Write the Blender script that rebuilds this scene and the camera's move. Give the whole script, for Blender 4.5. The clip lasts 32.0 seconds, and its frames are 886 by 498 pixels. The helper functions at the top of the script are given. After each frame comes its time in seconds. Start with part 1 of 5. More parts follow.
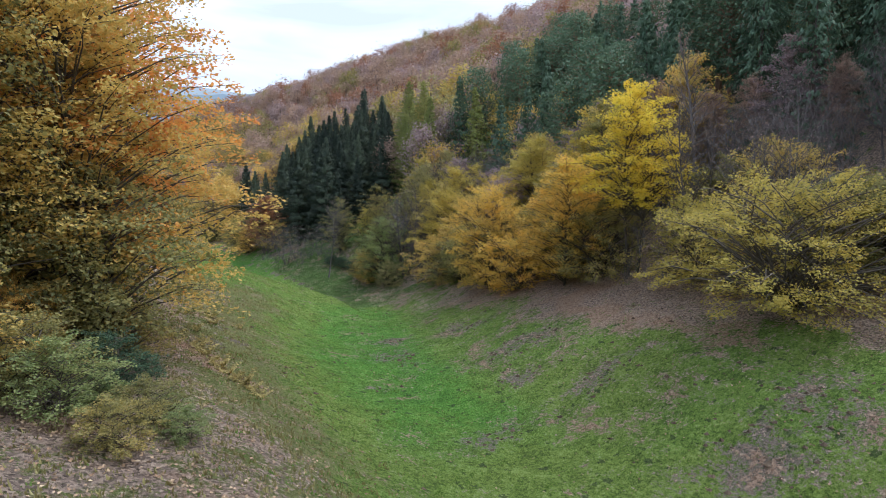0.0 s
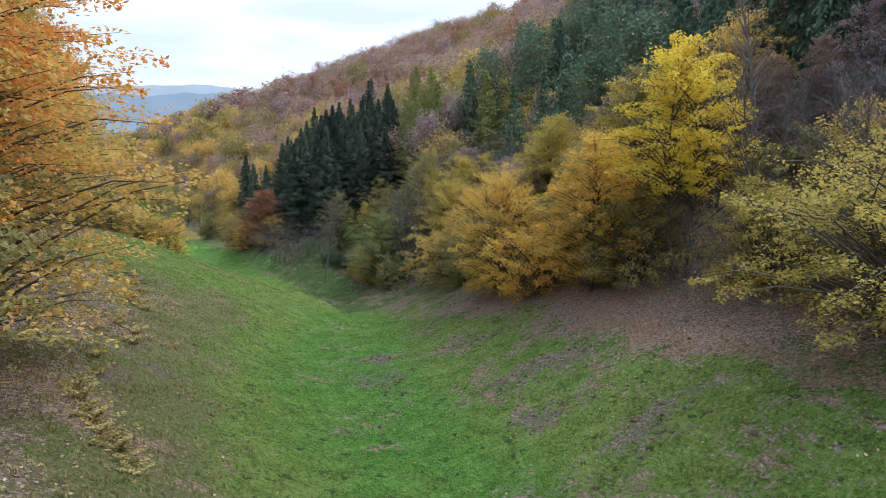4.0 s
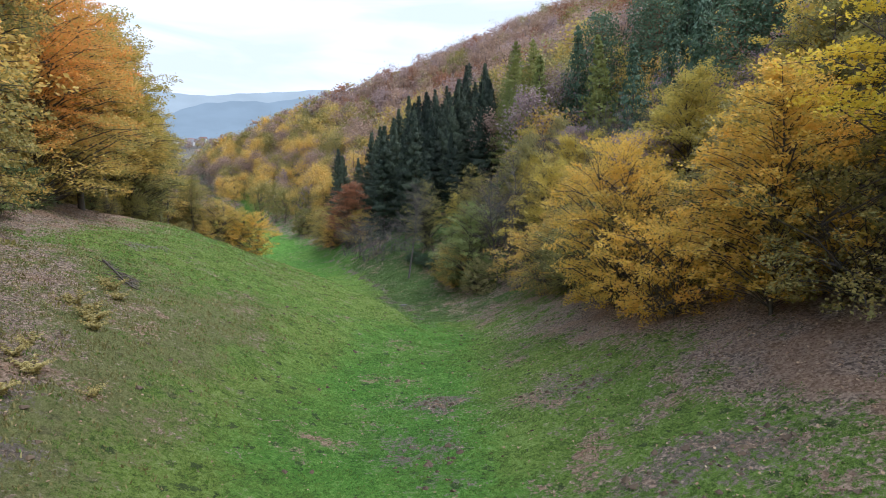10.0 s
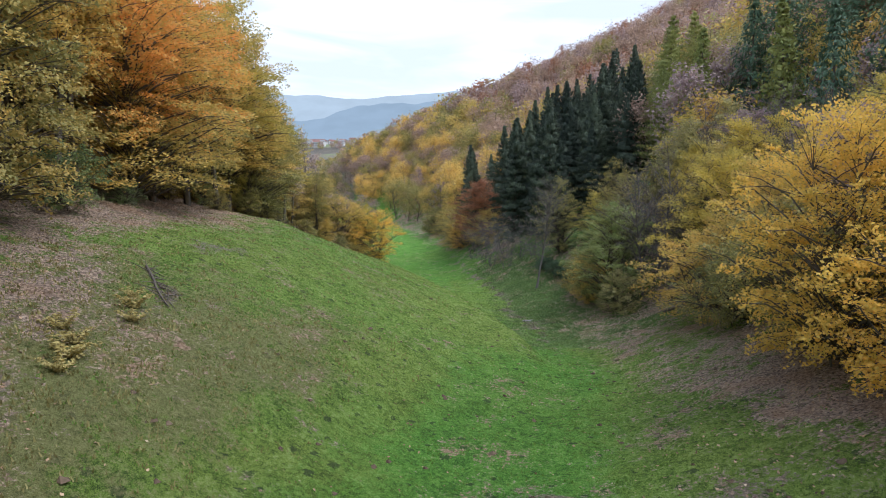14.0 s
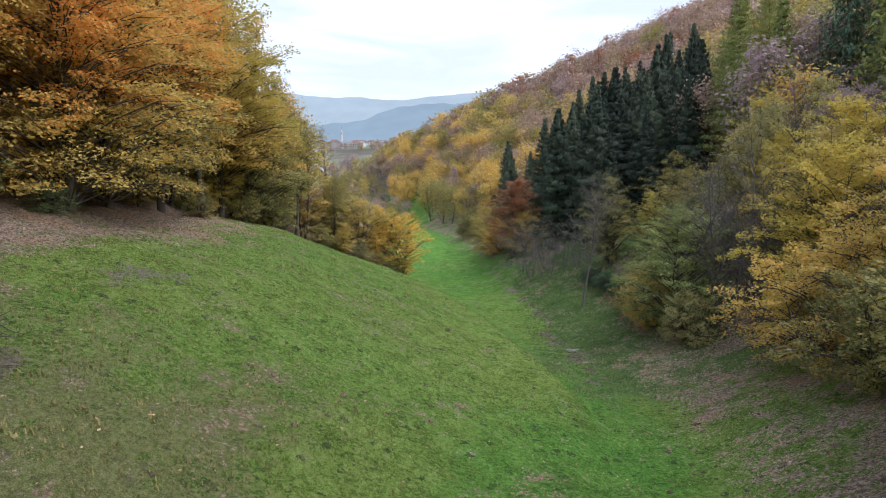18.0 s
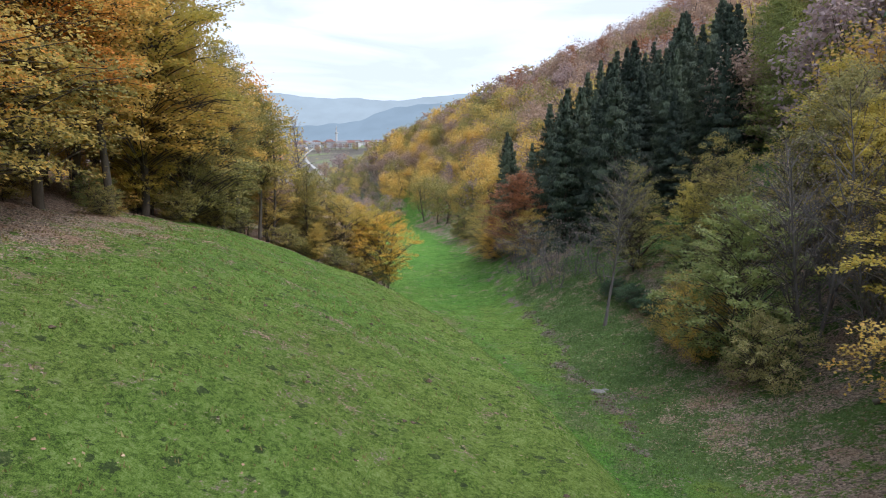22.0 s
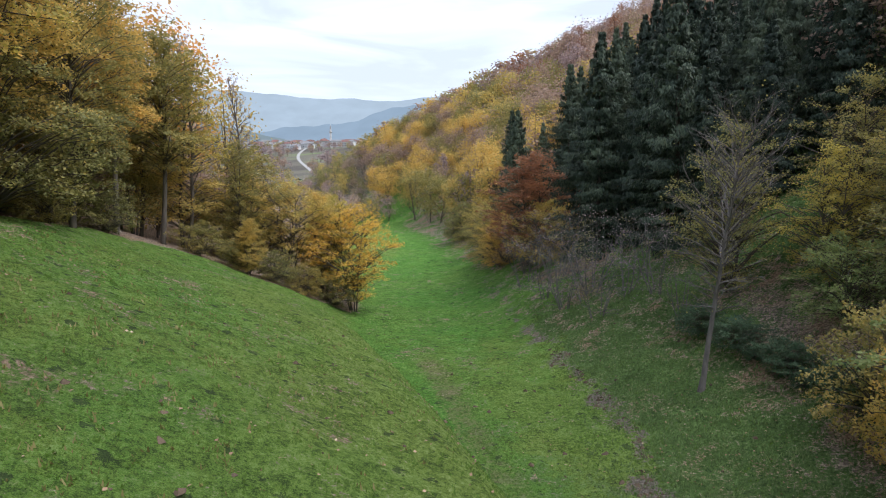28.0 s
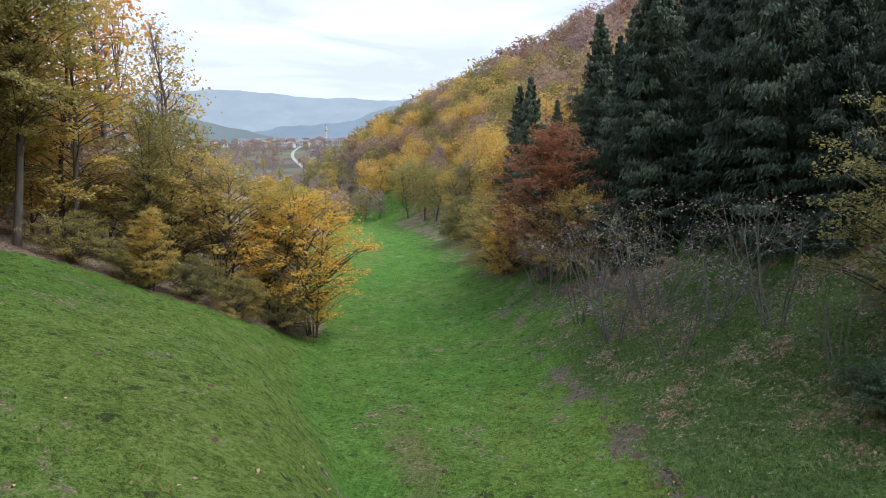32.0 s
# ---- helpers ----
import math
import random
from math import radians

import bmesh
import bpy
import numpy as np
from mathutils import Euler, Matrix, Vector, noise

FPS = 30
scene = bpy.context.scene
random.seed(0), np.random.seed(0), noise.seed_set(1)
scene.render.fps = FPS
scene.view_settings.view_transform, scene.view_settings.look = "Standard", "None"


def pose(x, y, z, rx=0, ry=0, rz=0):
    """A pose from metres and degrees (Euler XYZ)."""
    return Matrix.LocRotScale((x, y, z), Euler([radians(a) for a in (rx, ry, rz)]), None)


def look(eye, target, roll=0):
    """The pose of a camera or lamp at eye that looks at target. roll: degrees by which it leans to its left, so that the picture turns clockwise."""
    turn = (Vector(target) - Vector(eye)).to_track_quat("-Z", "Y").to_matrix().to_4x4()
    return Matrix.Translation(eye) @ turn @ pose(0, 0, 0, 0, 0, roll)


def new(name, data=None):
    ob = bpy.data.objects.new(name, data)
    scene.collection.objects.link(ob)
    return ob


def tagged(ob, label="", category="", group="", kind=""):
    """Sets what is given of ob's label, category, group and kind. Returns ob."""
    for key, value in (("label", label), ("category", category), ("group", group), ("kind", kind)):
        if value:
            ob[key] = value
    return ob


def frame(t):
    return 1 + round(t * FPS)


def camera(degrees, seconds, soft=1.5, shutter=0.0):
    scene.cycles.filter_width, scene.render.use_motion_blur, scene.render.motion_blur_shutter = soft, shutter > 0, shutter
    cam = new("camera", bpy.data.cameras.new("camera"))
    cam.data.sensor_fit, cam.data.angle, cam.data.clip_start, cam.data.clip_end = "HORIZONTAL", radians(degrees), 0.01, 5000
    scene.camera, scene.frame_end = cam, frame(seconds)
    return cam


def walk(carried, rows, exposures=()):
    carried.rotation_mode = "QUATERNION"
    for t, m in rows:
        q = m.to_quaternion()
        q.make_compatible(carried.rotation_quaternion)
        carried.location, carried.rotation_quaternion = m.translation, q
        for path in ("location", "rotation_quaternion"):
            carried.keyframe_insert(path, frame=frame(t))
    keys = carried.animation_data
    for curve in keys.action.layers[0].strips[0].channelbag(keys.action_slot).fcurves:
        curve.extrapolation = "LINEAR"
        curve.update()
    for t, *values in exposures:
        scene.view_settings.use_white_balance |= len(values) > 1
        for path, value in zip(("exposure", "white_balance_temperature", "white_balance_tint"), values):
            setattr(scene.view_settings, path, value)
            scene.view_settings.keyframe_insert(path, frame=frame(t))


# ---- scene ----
cam = camera(72.49, 32.0, soft=1.0)
# seconds, eye, yaw to the left, pitch, roll in degrees
PATH = (
    (0.0, 0.000, 0.000, 11.000, -25.236, -3.394, -0.123),
    (0.5, 0.542, 0.938, 11.030, -25.293, -3.273, 0.008),
    (1.0, 1.091, 1.869, 11.030, -25.299, -3.239, 0.068),
    (1.5, 1.647, 2.791, 10.981, -25.266, -3.203, 0.067),
    (2.0, 2.205, 3.702, 10.887, -25.064, -3.214, 0.166),
    (2.5, 2.763, 4.611, 10.772, -24.666, -3.282, 0.006),
    (3.0, 3.322, 5.513, 10.659, -24.382, -3.361, 0.000),
    (3.5, 3.875, 6.411, 10.542, -24.170, -3.448, 0.000),
    (4.0, 4.416, 7.306, 10.414, -23.984, -3.543, 0.000),
    (4.5, 4.937, 8.201, 10.266, -23.784, -3.647, -0.498),
    (5.0, 5.432, 9.096, 10.086, -23.524, -3.750, -0.491),
    (5.5, 5.908, 9.999, 9.904, -23.101, -3.750, -0.441),
    (6.0, 6.373, 10.892, 9.754, -22.636, -3.718, -0.637),
    (6.5, 6.838, 11.772, 9.647, -21.630, -3.734, -0.435),
    (7.0, 7.294, 12.660, 9.558, -20.399, -3.755, -0.343),
    (7.5, 7.759, 13.567, 9.487, -19.546, -3.796, -0.188),
    (8.0, 8.257, 14.511, 9.458, -19.005, -3.780, -0.437),
    (8.5, 8.769, 15.473, 9.460, -18.450, -3.755, -0.452),
    (9.0, 9.275, 16.443, 9.477, -17.103, -3.703, -0.586),
    (9.5, 9.733, 17.426, 9.489, -15.473, -3.664, -0.336),
    (10.0, 10.154, 18.414, 9.509, -13.951, -3.643, -0.174),
    (10.5, 10.548, 19.406, 9.542, -13.544, -3.639, -0.109),
    (11.0, 10.929, 20.418, 9.586, -13.275, -3.665, -0.141),
    (11.5, 11.306, 21.463, 9.636, -12.347, -3.665, -0.065),
    (12.0, 11.664, 22.539, 9.664, -11.401, -3.689, -0.048),
    (12.5, 12.008, 23.640, 9.671, -10.050, -3.676, 0.052),
    (13.0, 12.339, 24.751, 9.651, -8.213, -3.663, 0.279),
    (13.5, 12.656, 25.889, 9.614, -5.741, -3.690, 0.439),
    (14.0, 12.974, 27.052, 9.584, -0.802, -3.771, 0.663),
    (14.5, 13.271, 28.240, 9.608, 3.010, -3.827, 0.775),
    (15.0, 13.538, 29.457, 9.707, 3.620, -3.795, 0.000),
    (15.5, 13.771, 30.693, 9.842, 3.420, -3.772, 0.000),
    (16.0, 13.967, 31.942, 9.983, 3.200, -3.760, 0.000),
    (16.5, 14.121, 33.196, 10.100, 3.084, -3.758, 0.393),
    (17.0, 14.231, 34.446, 10.160, 3.068, -3.719, 0.379),
    (17.5, 14.303, 35.702, 10.116, 3.092, -3.747, 0.282),
    (18.0, 14.358, 36.999, 10.015, 3.112, -3.798, 0.284),
    (18.5, 14.400, 38.363, 9.932, 3.132, -3.828, 0.229),
    (19.0, 14.431, 39.774, 9.902, 3.104, -3.811, 0.312),
    (19.5, 14.450, 41.219, 9.913, 2.969, -3.722, 0.344),
    (20.0, 14.468, 42.690, 9.921, 2.908, -3.707, 0.260),
    (20.5, 14.478, 44.182, 9.903, 2.889, -3.718, 0.181),
    (21.0, 14.496, 45.696, 9.850, 2.865, -3.697, 0.239),
    (21.5, 14.500, 47.247, 9.758, 2.874, -3.719, 0.193),
    (22.0, 14.507, 48.821, 9.628, 2.846, -3.732, 0.097),
    (22.5, 14.517, 50.410, 9.468, 2.818, -3.698, 0.111),
    (23.0, 14.531, 52.005, 9.308, 2.838, -3.688, 0.164),
    (23.5, 14.561, 53.593, 9.167, 2.872, -3.686, 0.035),
    (24.0, 14.590, 55.184, 9.044, 2.874, -3.675, 0.012),
    (24.5, 14.603, 56.795, 8.942, 2.874, -3.660, 0.051),
    (25.0, 14.599, 58.436, 8.868, 2.847, -3.652, -0.012),
    (25.5, 14.576, 60.110, 8.834, 2.858, -3.648, -0.141),
    (26.0, 14.546, 61.802, 8.818, 2.843, -3.639, 0.000),
    (26.5, 14.514, 63.503, 8.809, 2.807, -3.639, 0.000),
    (27.0, 14.485, 65.209, 8.801, 2.757, -3.649, 0.000),
    (27.5, 14.461, 66.911, 8.783, 2.698, -3.667, -0.187),
    (28.0, 14.449, 68.604, 8.747, 2.637, -3.633, -0.092),
    (28.5, 14.443, 70.297, 8.684, 2.614, -3.631, -0.046),
    (29.0, 14.426, 72.020, 8.602, 2.610, -3.597, -0.022),
    (29.5, 14.390, 73.794, 8.491, 2.581, -3.595, -0.029),
    (30.0, 14.336, 75.621, 8.367, 2.547, -3.592, -0.035),
    (30.5, 14.270, 77.488, 8.256, 2.523, -3.570, -0.025),
    (31.0, 14.230, 79.350, 8.165, 2.506, -3.601, 0.017),
    (31.5, 14.206, 81.216, 8.089, 2.479, -3.614, -0.052),
    (32.0, 14.184, 83.081, 8.029, 2.436, -3.643, -0.071),
)
ROWS = []
for t, x, y, z, yaw, pitch, roll in PATH:
    ROWS.append((t, pose(x, y, z, 90 + pitch, 0, yaw) @ pose(0, 0, 0, 0, 0, roll)))
# seconds, stops, kelvin, tint: the camera cools its picture a little, most at the start
walk(cam, ROWS, ((0.0, 0.02, 6000, 10), (12.0, 0.07, 6080, 10), (20.0, 0.04, 6280, 10), (32.0, -0.04, 6300, 10)))

# ---------------------------------------------------------------- world and light
SUN_AZ, SUN_EL = radians(100), radians(58)
world = bpy.data.worlds.new("world")
scene.world = world
world.use_nodes = True
wn, wl = world.node_tree.nodes, world.node_tree.links
wn.clear()
w_out = wn.new("ShaderNodeOutputWorld")
w_bg = wn.new("ShaderNodeBackground")
w_sky = wn.new("ShaderNodeTexSky")
w_sky.sky_type = 'NISHITA'
w_sky.sun_disc = False
w_sky.sun_elevation = SUN_EL
w_sky.sun_rotation = SUN_AZ
w_sky.dust_density = 4.0
w_scale = wn.new("ShaderNodeMix")
w_scale.data_type = 'RGBA'
w_scale.blend_type = 'MULTIPLY'
w_scale.inputs[0].default_value = 1.0
w_scale.inputs[7].default_value = (0.1, 0.1, 0.1, 1)
w_coord = wn.new("ShaderNodeTexCoord")
w_map = wn.new("ShaderNodeMapping")
w_map.inputs["Scale"].default_value = (1.6, 1.6, 9.0)
w_noise = wn.new("ShaderNodeTexNoise")
w_noise.inputs["Scale"].default_value = 2.2
w_noise.inputs["Detail"].default_value = 6.0
w_noise.inputs["Distortion"].default_value = 0.6
w_ramp = wn.new("ShaderNodeValToRGB")
w_ramp.color_ramp.elements[0].position = 0.40
w_ramp.color_ramp.elements[0].color = (0.69, 0.76, 0.90, 1)
w_ramp.color_ramp.elements[1].position = 0.66
w_ramp.color_ramp.elements[1].color = (0.93, 1.02, 1.19, 1)
w_mix = wn.new("ShaderNodeMix")
w_mix.data_type = 'RGBA'
w_mix.inputs[0].default_value = 0.86
wl.new(w_sky.outputs["Color"], w_scale.inputs[6])
wl.new(w_coord.outputs["Generated"], w_map.inputs["Vector"])
wl.new(w_map.outputs["Vector"], w_noise.inputs["Vector"])
wl.new(w_noise.outputs["Fac"], w_ramp.inputs["Fac"])
wl.new(w_scale.outputs[2], w_mix.inputs[6])
wl.new(w_ramp.outputs["Color"], w_mix.inputs[7])
wl.new(w_mix.outputs[2], w_bg.inputs["Color"])
w_bg.inputs["Strength"].default_value = 1.36
wl.new(w_bg.outputs["Background"], w_out.inputs["Surface"])

sun_data = bpy.data.lights.new("sun", 'SUN')
sun_data.energy = 3.2
sun_data.angle = radians(40)
sun_data.color = (1.0, 0.98, 0.97)
sun = new("sun", sun_data)
sun_way = Vector((math.sin(-SUN_AZ) * -1, math.cos(SUN_AZ), math.tan(SUN_EL)))
sun.matrix_world = look(sun_way * 100, (0, 0, 0))


# ---------------------------------------------------------------- materials
def nodes_of(name):
    m = bpy.data.materials.new(name)
    m.use_nodes = True
    m.node_tree.nodes.clear()
    return m, m.node_tree.nodes, m.node_tree.links


def ramp_node(n, stops):
    r = n.new("ShaderNodeValToRGB")
    el = r.color_ramp.elements
    while len(el) < len(stops):
        el.new(0.5)
    for e, (p, c) in zip(el, stops):
        e.position, e.color = p, (*c, 1)
    return r


def mix_node(n, l, kind, fac, a, b):
    m = n.new("ShaderNodeMix")
    m.data_type, m.blend_type = 'RGBA', kind
    for socket, value in ((m.inputs[0], fac), (m.inputs[6], a), (m.inputs[7], b)):
        if isinstance(value, (int, float)):
            socket.default_value = value
        elif isinstance(value, tuple):
            socket.default_value = (*value, 1)
        else:
            l.new(value, socket)
    return m.outputs[2]


def noise_node(n, l, scale, detail=4.0, vector=None, rough=0.55):
    t = n.new("ShaderNodeTexNoise")
    t.inputs["Scale"].default_value, t.inputs["Detail"].default_value, t.inputs["Roughness"].default_value = scale, detail, rough
    if vector is not None:
        l.new(vector, t.inputs["Vector"])
    return t.outputs["Fac"]


def leaf_material(name, stops, through_light=0.35, tree_shift=0.5):
    """Leaves: a colour ramp read by a mix of the tree's own chance value and the single leaf's."""
    m, n, l = nodes_of(name)
    info, geo = n.new("ShaderNodeObjectInfo"), n.new("ShaderNodeNewGeometry")
    coord = n.new("ShaderNodeTexCoord")
    patch = noise_node(n, l, 0.45, 2.0, coord.outputs["Object"])
    a = n.new("ShaderNodeMath")
    a.operation = 'MULTIPLY_ADD'
    l.new(geo.outputs["Random Per Island"], a.inputs[0])
    a.inputs[1].default_value = 0.42
    l.new(patch, a.inputs[2])
    b = n.new("ShaderNodeMath")
    b.operation = 'MULTIPLY_ADD'
    l.new(info.outputs["Random"], b.inputs[0])
    b.inputs[1].default_value = tree_shift
    l.new(a.outputs[0], b.inputs[2])
    c = n.new("ShaderNodeMath")
    c.operation = 'SUBTRACT'
    l.new(b.outputs[0], c.inputs[0])
    c.inputs[1].default_value = 0.21 + tree_shift / 2
    r = ramp_node(n, stops)
    l.new(c.outputs[0], r.inputs["Fac"])
    d, t = n.new("ShaderNodeBsdfPrincipled"), n.new("ShaderNodeBsdfTranslucent")
    d.inputs["Roughness"].default_value = 0.62
    d.inputs["Specular IOR Level"].default_value = 0.25
    l.new(r.outputs["Color"], d.inputs["Base Color"])
    l.new(r.outputs["Color"], t.inputs["Color"])
    s, o = n.new("ShaderNodeMixShader"), n.new("ShaderNodeOutputMaterial")
    s.inputs[0].default_value = through_light
    l.new(d.outputs[0], s.inputs[1])
    l.new(t.outputs[0], s.inputs[2])
    l.new(s.outputs[0], o.inputs["Surface"])
    return m


def rough_material(name, dark, light, scale=3.0, rough=0.85, bump=0.3, stretch=(1, 1, 1), fine=30.0, metal=0.0):
    m, n, l = nodes_of(name)
    coord, mp = n.new("ShaderNodeTexCoord"), n.new("ShaderNodeMapping")
    mp.inputs["Scale"].default_value = stretch
    l.new(coord.outputs["Object"], mp.inputs["Vector"])
    info = n.new("ShaderNodeObjectInfo")
    big, small = noise_node(n, l, scale, 5, mp.outputs[0]), noise_node(n, l, fine, 3, mp.outputs[0])
    mixed = n.new("ShaderNodeMath")
    mixed.operation = 'MULTIPLY_ADD'
    l.new(small, mixed.inputs[0])
    mixed.inputs[1].default_value = 0.4
    l.new(big, mixed.inputs[2])
    shift = n.new("ShaderNodeMath")
    shift.operation = 'MULTIPLY_ADD'
    l.new(info.outputs["Random"], shift.inputs[0])
    shift.inputs[1].default_value = 0.24
    l.new(mixed.outputs[0], shift.inputs[2])
    r = ramp_node(n, ((0.45, dark), (1.05, light)))
    l.new(shift.outputs[0], r.inputs["Fac"])
    d, o, bp = n.new("ShaderNodeBsdfPrincipled"), n.new("ShaderNodeOutputMaterial"), n.new("ShaderNodeBump")
    d.inputs["Roughness"].default_value, d.inputs["Metallic"].default_value = rough, metal
    d.inputs["Specular IOR Level"].default_value = 0.2
    bp.inputs["Strength"].default_value = bump
    l.new(small, bp.inputs["Height"])
    l.new(bp.outputs[0], d.inputs["Normal"])
    l.new(r.outputs["Color"], d.inputs["Base Color"])
    l.new(d.outputs[0], o.inputs["Surface"])
    return m


LEAF = {
    "gold": leaf_material("leaf_gold", ((0.0, (0.48, 0.40, 0.12)), (0.4, (0.74, 0.52, 0.12)), (0.75, (0.84, 0.53, 0.12)), (1.0, (0.76, 0.37, 0.11))), 0.5, 0.12),
    "lemon": leaf_material("leaf_lemon", ((0.0, (0.44, 0.42, 0.08)), (0.4, (0.74, 0.60, 0.08)), (0.75, (0.84, 0.64, 0.09)), (1.0, (0.74, 0.48, 0.09))), 0.5, 0.1),
    "orange": leaf_material("leaf_orange", ((0.0, (0.48, 0.36, 0.13)), (0.35, (0.72, 0.43, 0.13)), (0.65, (0.84, 0.42, 0.115)), (1.0, (0.72, 0.29, 0.115))), 0.5, 0.35),
    "amber": leaf_material("leaf_amber", ((0.0, (0.40, 0.36, 0.13)), (0.4, (0.63, 0.47, 0.145)), (0.75, (0.75, 0.49, 0.14)), (1.0, (0.68, 0.35, 0.13))), 0.5, 0.4),
    "yellow": leaf_material("leaf_yellow", ((0.0, (0.27, 0.27, 0.10)), (0.4, (0.49, 0.41, 0.11)), (0.75, (0.64, 0.50, 0.115)), (1.0, (0.58, 0.39, 0.115))), 0.48, 0.3),
    "olive": leaf_material("leaf_olive", ((0.0, (0.17, 0.18, 0.08)), (0.45, (0.31, 0.285, 0.105)), (0.8, (0.47, 0.37, 0.12)), (1.0, (0.55, 0.39, 0.125))), 0.42),
    "green": leaf_material("leaf_green", ((0.0, (0.13, 0.18, 0.085)), (0.5, (0.23, 0.29, 0.115)), (1.0, (0.37, 0.39, 0.15))), 0.4),
    "rust": leaf_material("leaf_rust", ((0.0, (0.26, 0.14, 0.099)), (0.5, (0.42, 0.2, 0.106)), (1.0, (0.52, 0.28, 0.119)))),
    "brown": leaf_material("leaf_brown", ((0.0, (0.248, 0.183, 0.171)), (0.5, (0.389, 0.277, 0.217)), (1.0, (0.519, 0.366, 0.255)))),
    "mauve": leaf_material("leaf_mauve", ((0.0, (0.237, 0.188, 0.214)), (0.5, (0.362, 0.275, 0.279)), (1.0, (0.475, 0.35, 0.302)))),
    "straw": leaf_material("leaf_straw", ((0.0, (0.29, 0.27, 0.13)), (0.5, (0.44, 0.40, 0.18)), (1.0, (0.57, 0.50, 0.24)))),
    "fern": leaf_material("leaf_fern", ((0.0, (0.34, 0.28, 0.11)), (0.5, (0.52, 0.44, 0.18)), (1.0, (0.66, 0.57, 0.28))), 0.4),
    "spruce": leaf_material("needle_spruce", ((0.25, (0.028, 0.045, 0.034)), (0.5, (0.064, 0.092, 0.062)), (0.8, (0.130, 0.165, 0.105))), 0.2),
    "pine": leaf_material("needle_pine", ((0.0, (0.075, 0.135, 0.0854)), (0.5, (0.115, 0.185, 0.11)), (1.0, (0.17, 0.25, 0.14))), 0.2),
    "larch": leaf_material("needle_larch", ((0.0, (0.15, 0.19, 0.07)), (0.5, (0.25, 0.28, 0.0854)), (1.0, (0.36, 0.35, 0.1))), 0.25),
    "ivy": leaf_material("leaf_ivy", ((0.0, (0.04, 0.08, 0.045)), (0.5, (0.075, 0.13, 0.07)), (1.0, (0.13, 0.19, 0.11))), 0.15),
}
BARK = rough_material("bark_brown", (0.045, 0.037, 0.031), (0.14, 0.12, 0.10), 2.0, stretch=(3, 3, 0.6), fine=14)
BARK_GREY = rough_material("bark_grey", (0.075, 0.066, 0.064), (0.19, 0.17, 0.165), 2.0, stretch=(3, 3, 0.6), fine=14)
BARK_PALE = rough_material("bark_pale", (0.085, 0.078, 0.074), (0.22, 0.205, 0.195), 2.0, stretch=(3, 3, 0.6), fine=14)
BARK_PINE = rough_material("bark_pine", (0.10, 0.06, 0.04), (0.30, 0.19, 0.13), 2.0, stretch=(3, 3, 0.6), fine=12)


# ---------------------------------------------------------------- terrain
def along(y, ys, vs, soft=5.0):
    """A smooth curve through stations: straight pieces, averaged over a few metres."""
    y = np.asarray(y, float)
    return sum(np.interp(y + s * soft, ys, vs) * w for s, w in ((-1.5, 0.1), (-1, 0.15), (-0.5, 0.2), (0, 0.1), (0.5, 0.2), (1, 0.15), (1.5, 0.1)))


STATIONS = (-40, 20, 35, 50, 60, 65, 70, 76, 83, 89, 96, 104, 112, 120, 165, 200, 240, 300, 400)
FLOOR_X = (16, 13.5, 13, 16.5, 21, 21, 20.6, 19.8, 17.6, 15.7, 12.9, 9.1, 6.2, 4.7, 4, -4, -24, -62, -128)
FLOOR_Z = (0.6, 0.8, 1.3, 0.8, 0.2, -0.5, -1.1, -1.4, -1.5, -1.4, -1.1, -0.9, -0.9, -0.8, 2.4, 4.2, 5.5, 7, 10)
LEFT_D = (0, 1.5, 3, 5, 8, 12, 18, 26)
LEFT_H = (
    (20, 0, 0.05, 0.2, 0.5, 1.6, 4.0, 5.8, 8.3),
    (35, 0, 0.05, 0.3, 0.8, 2.0, 4.0, 5.8, 8.5),
    (50, 0, 0.05, 0.15, 0.6, 2.3, 4.2, 6.3, 8.4),
    (60, 0, 0.7, 1.0, 1.4, 2.0, 3.8, 6.8, 9.0),
    (70, 0, 2.1, 2.6, 2.8, 3.9, 5.5, 7.9, 9.9),
    (85, 0, 2.5, 3.4, 4.1, 5.4, 7.1, 9.6, 11.2),
    (95, 0, 2.7, 3.7, 4.5, 5.5, 6.7, 9.0, 10.9),
    (105, 0, 2.2, 3.5, 4.5, 5.3, 6.7, 8.9, 10.5),
    (112, 0, 0.9, 2.6, 3.6, 4.7, 6.5, 8.5, 10.2),
    (120, 0, 0.3, 1.2, 2.2, 3.6, 5.2, 7.0, 9.5),
    (165, 0, 0.0, 0.05, 0.2, 0.6, 2.0, 4.0, 7.0),
)
RIGHT_D = (0, 4, 8, 12, 16, 20)
RIGHT_H = (
    (20, 0, 1.0, 3.2, 4.6, 5.7, 7.5),
    (35, 0, 0.4, 1.5, 3.3, 4.7, 6.5),
    (50, 0, 0.3, 1.7, 3.3, 4.8, 6.8),
    (60, 0, 0.2, 2.4, 4.2, 6.2, 8.5),
    (70, 0, -0.1, 1.3, 3.0, 4.8, 7.0),
    (85, 0, 0.0, 0.3, 1.2, 3.4, 6.0),
    (95, 0, 0.0, 0.2, 2.0, 3.6, 5.8),
    (105, 0, 0.0, 0.05, 0.8, 3.0, 5.4),
    (120, 0, 0.0, 0.1, 0.9, 3.0, 5.5),
    (165, 0, 0.0, 0.4, 1.8, 3.6, 6.0),
)
HILL_Y = (-40, 130, 170, 210, 260, 320, 420)
HILL_H = (118, 118, 116, 112, 84, 32, 20)


def smooth(a, b, v):
    t = np.clip((np.asarray(v, float) - a) / (b - a), 0, 1)
    return t * t * (3 - 2 * t)


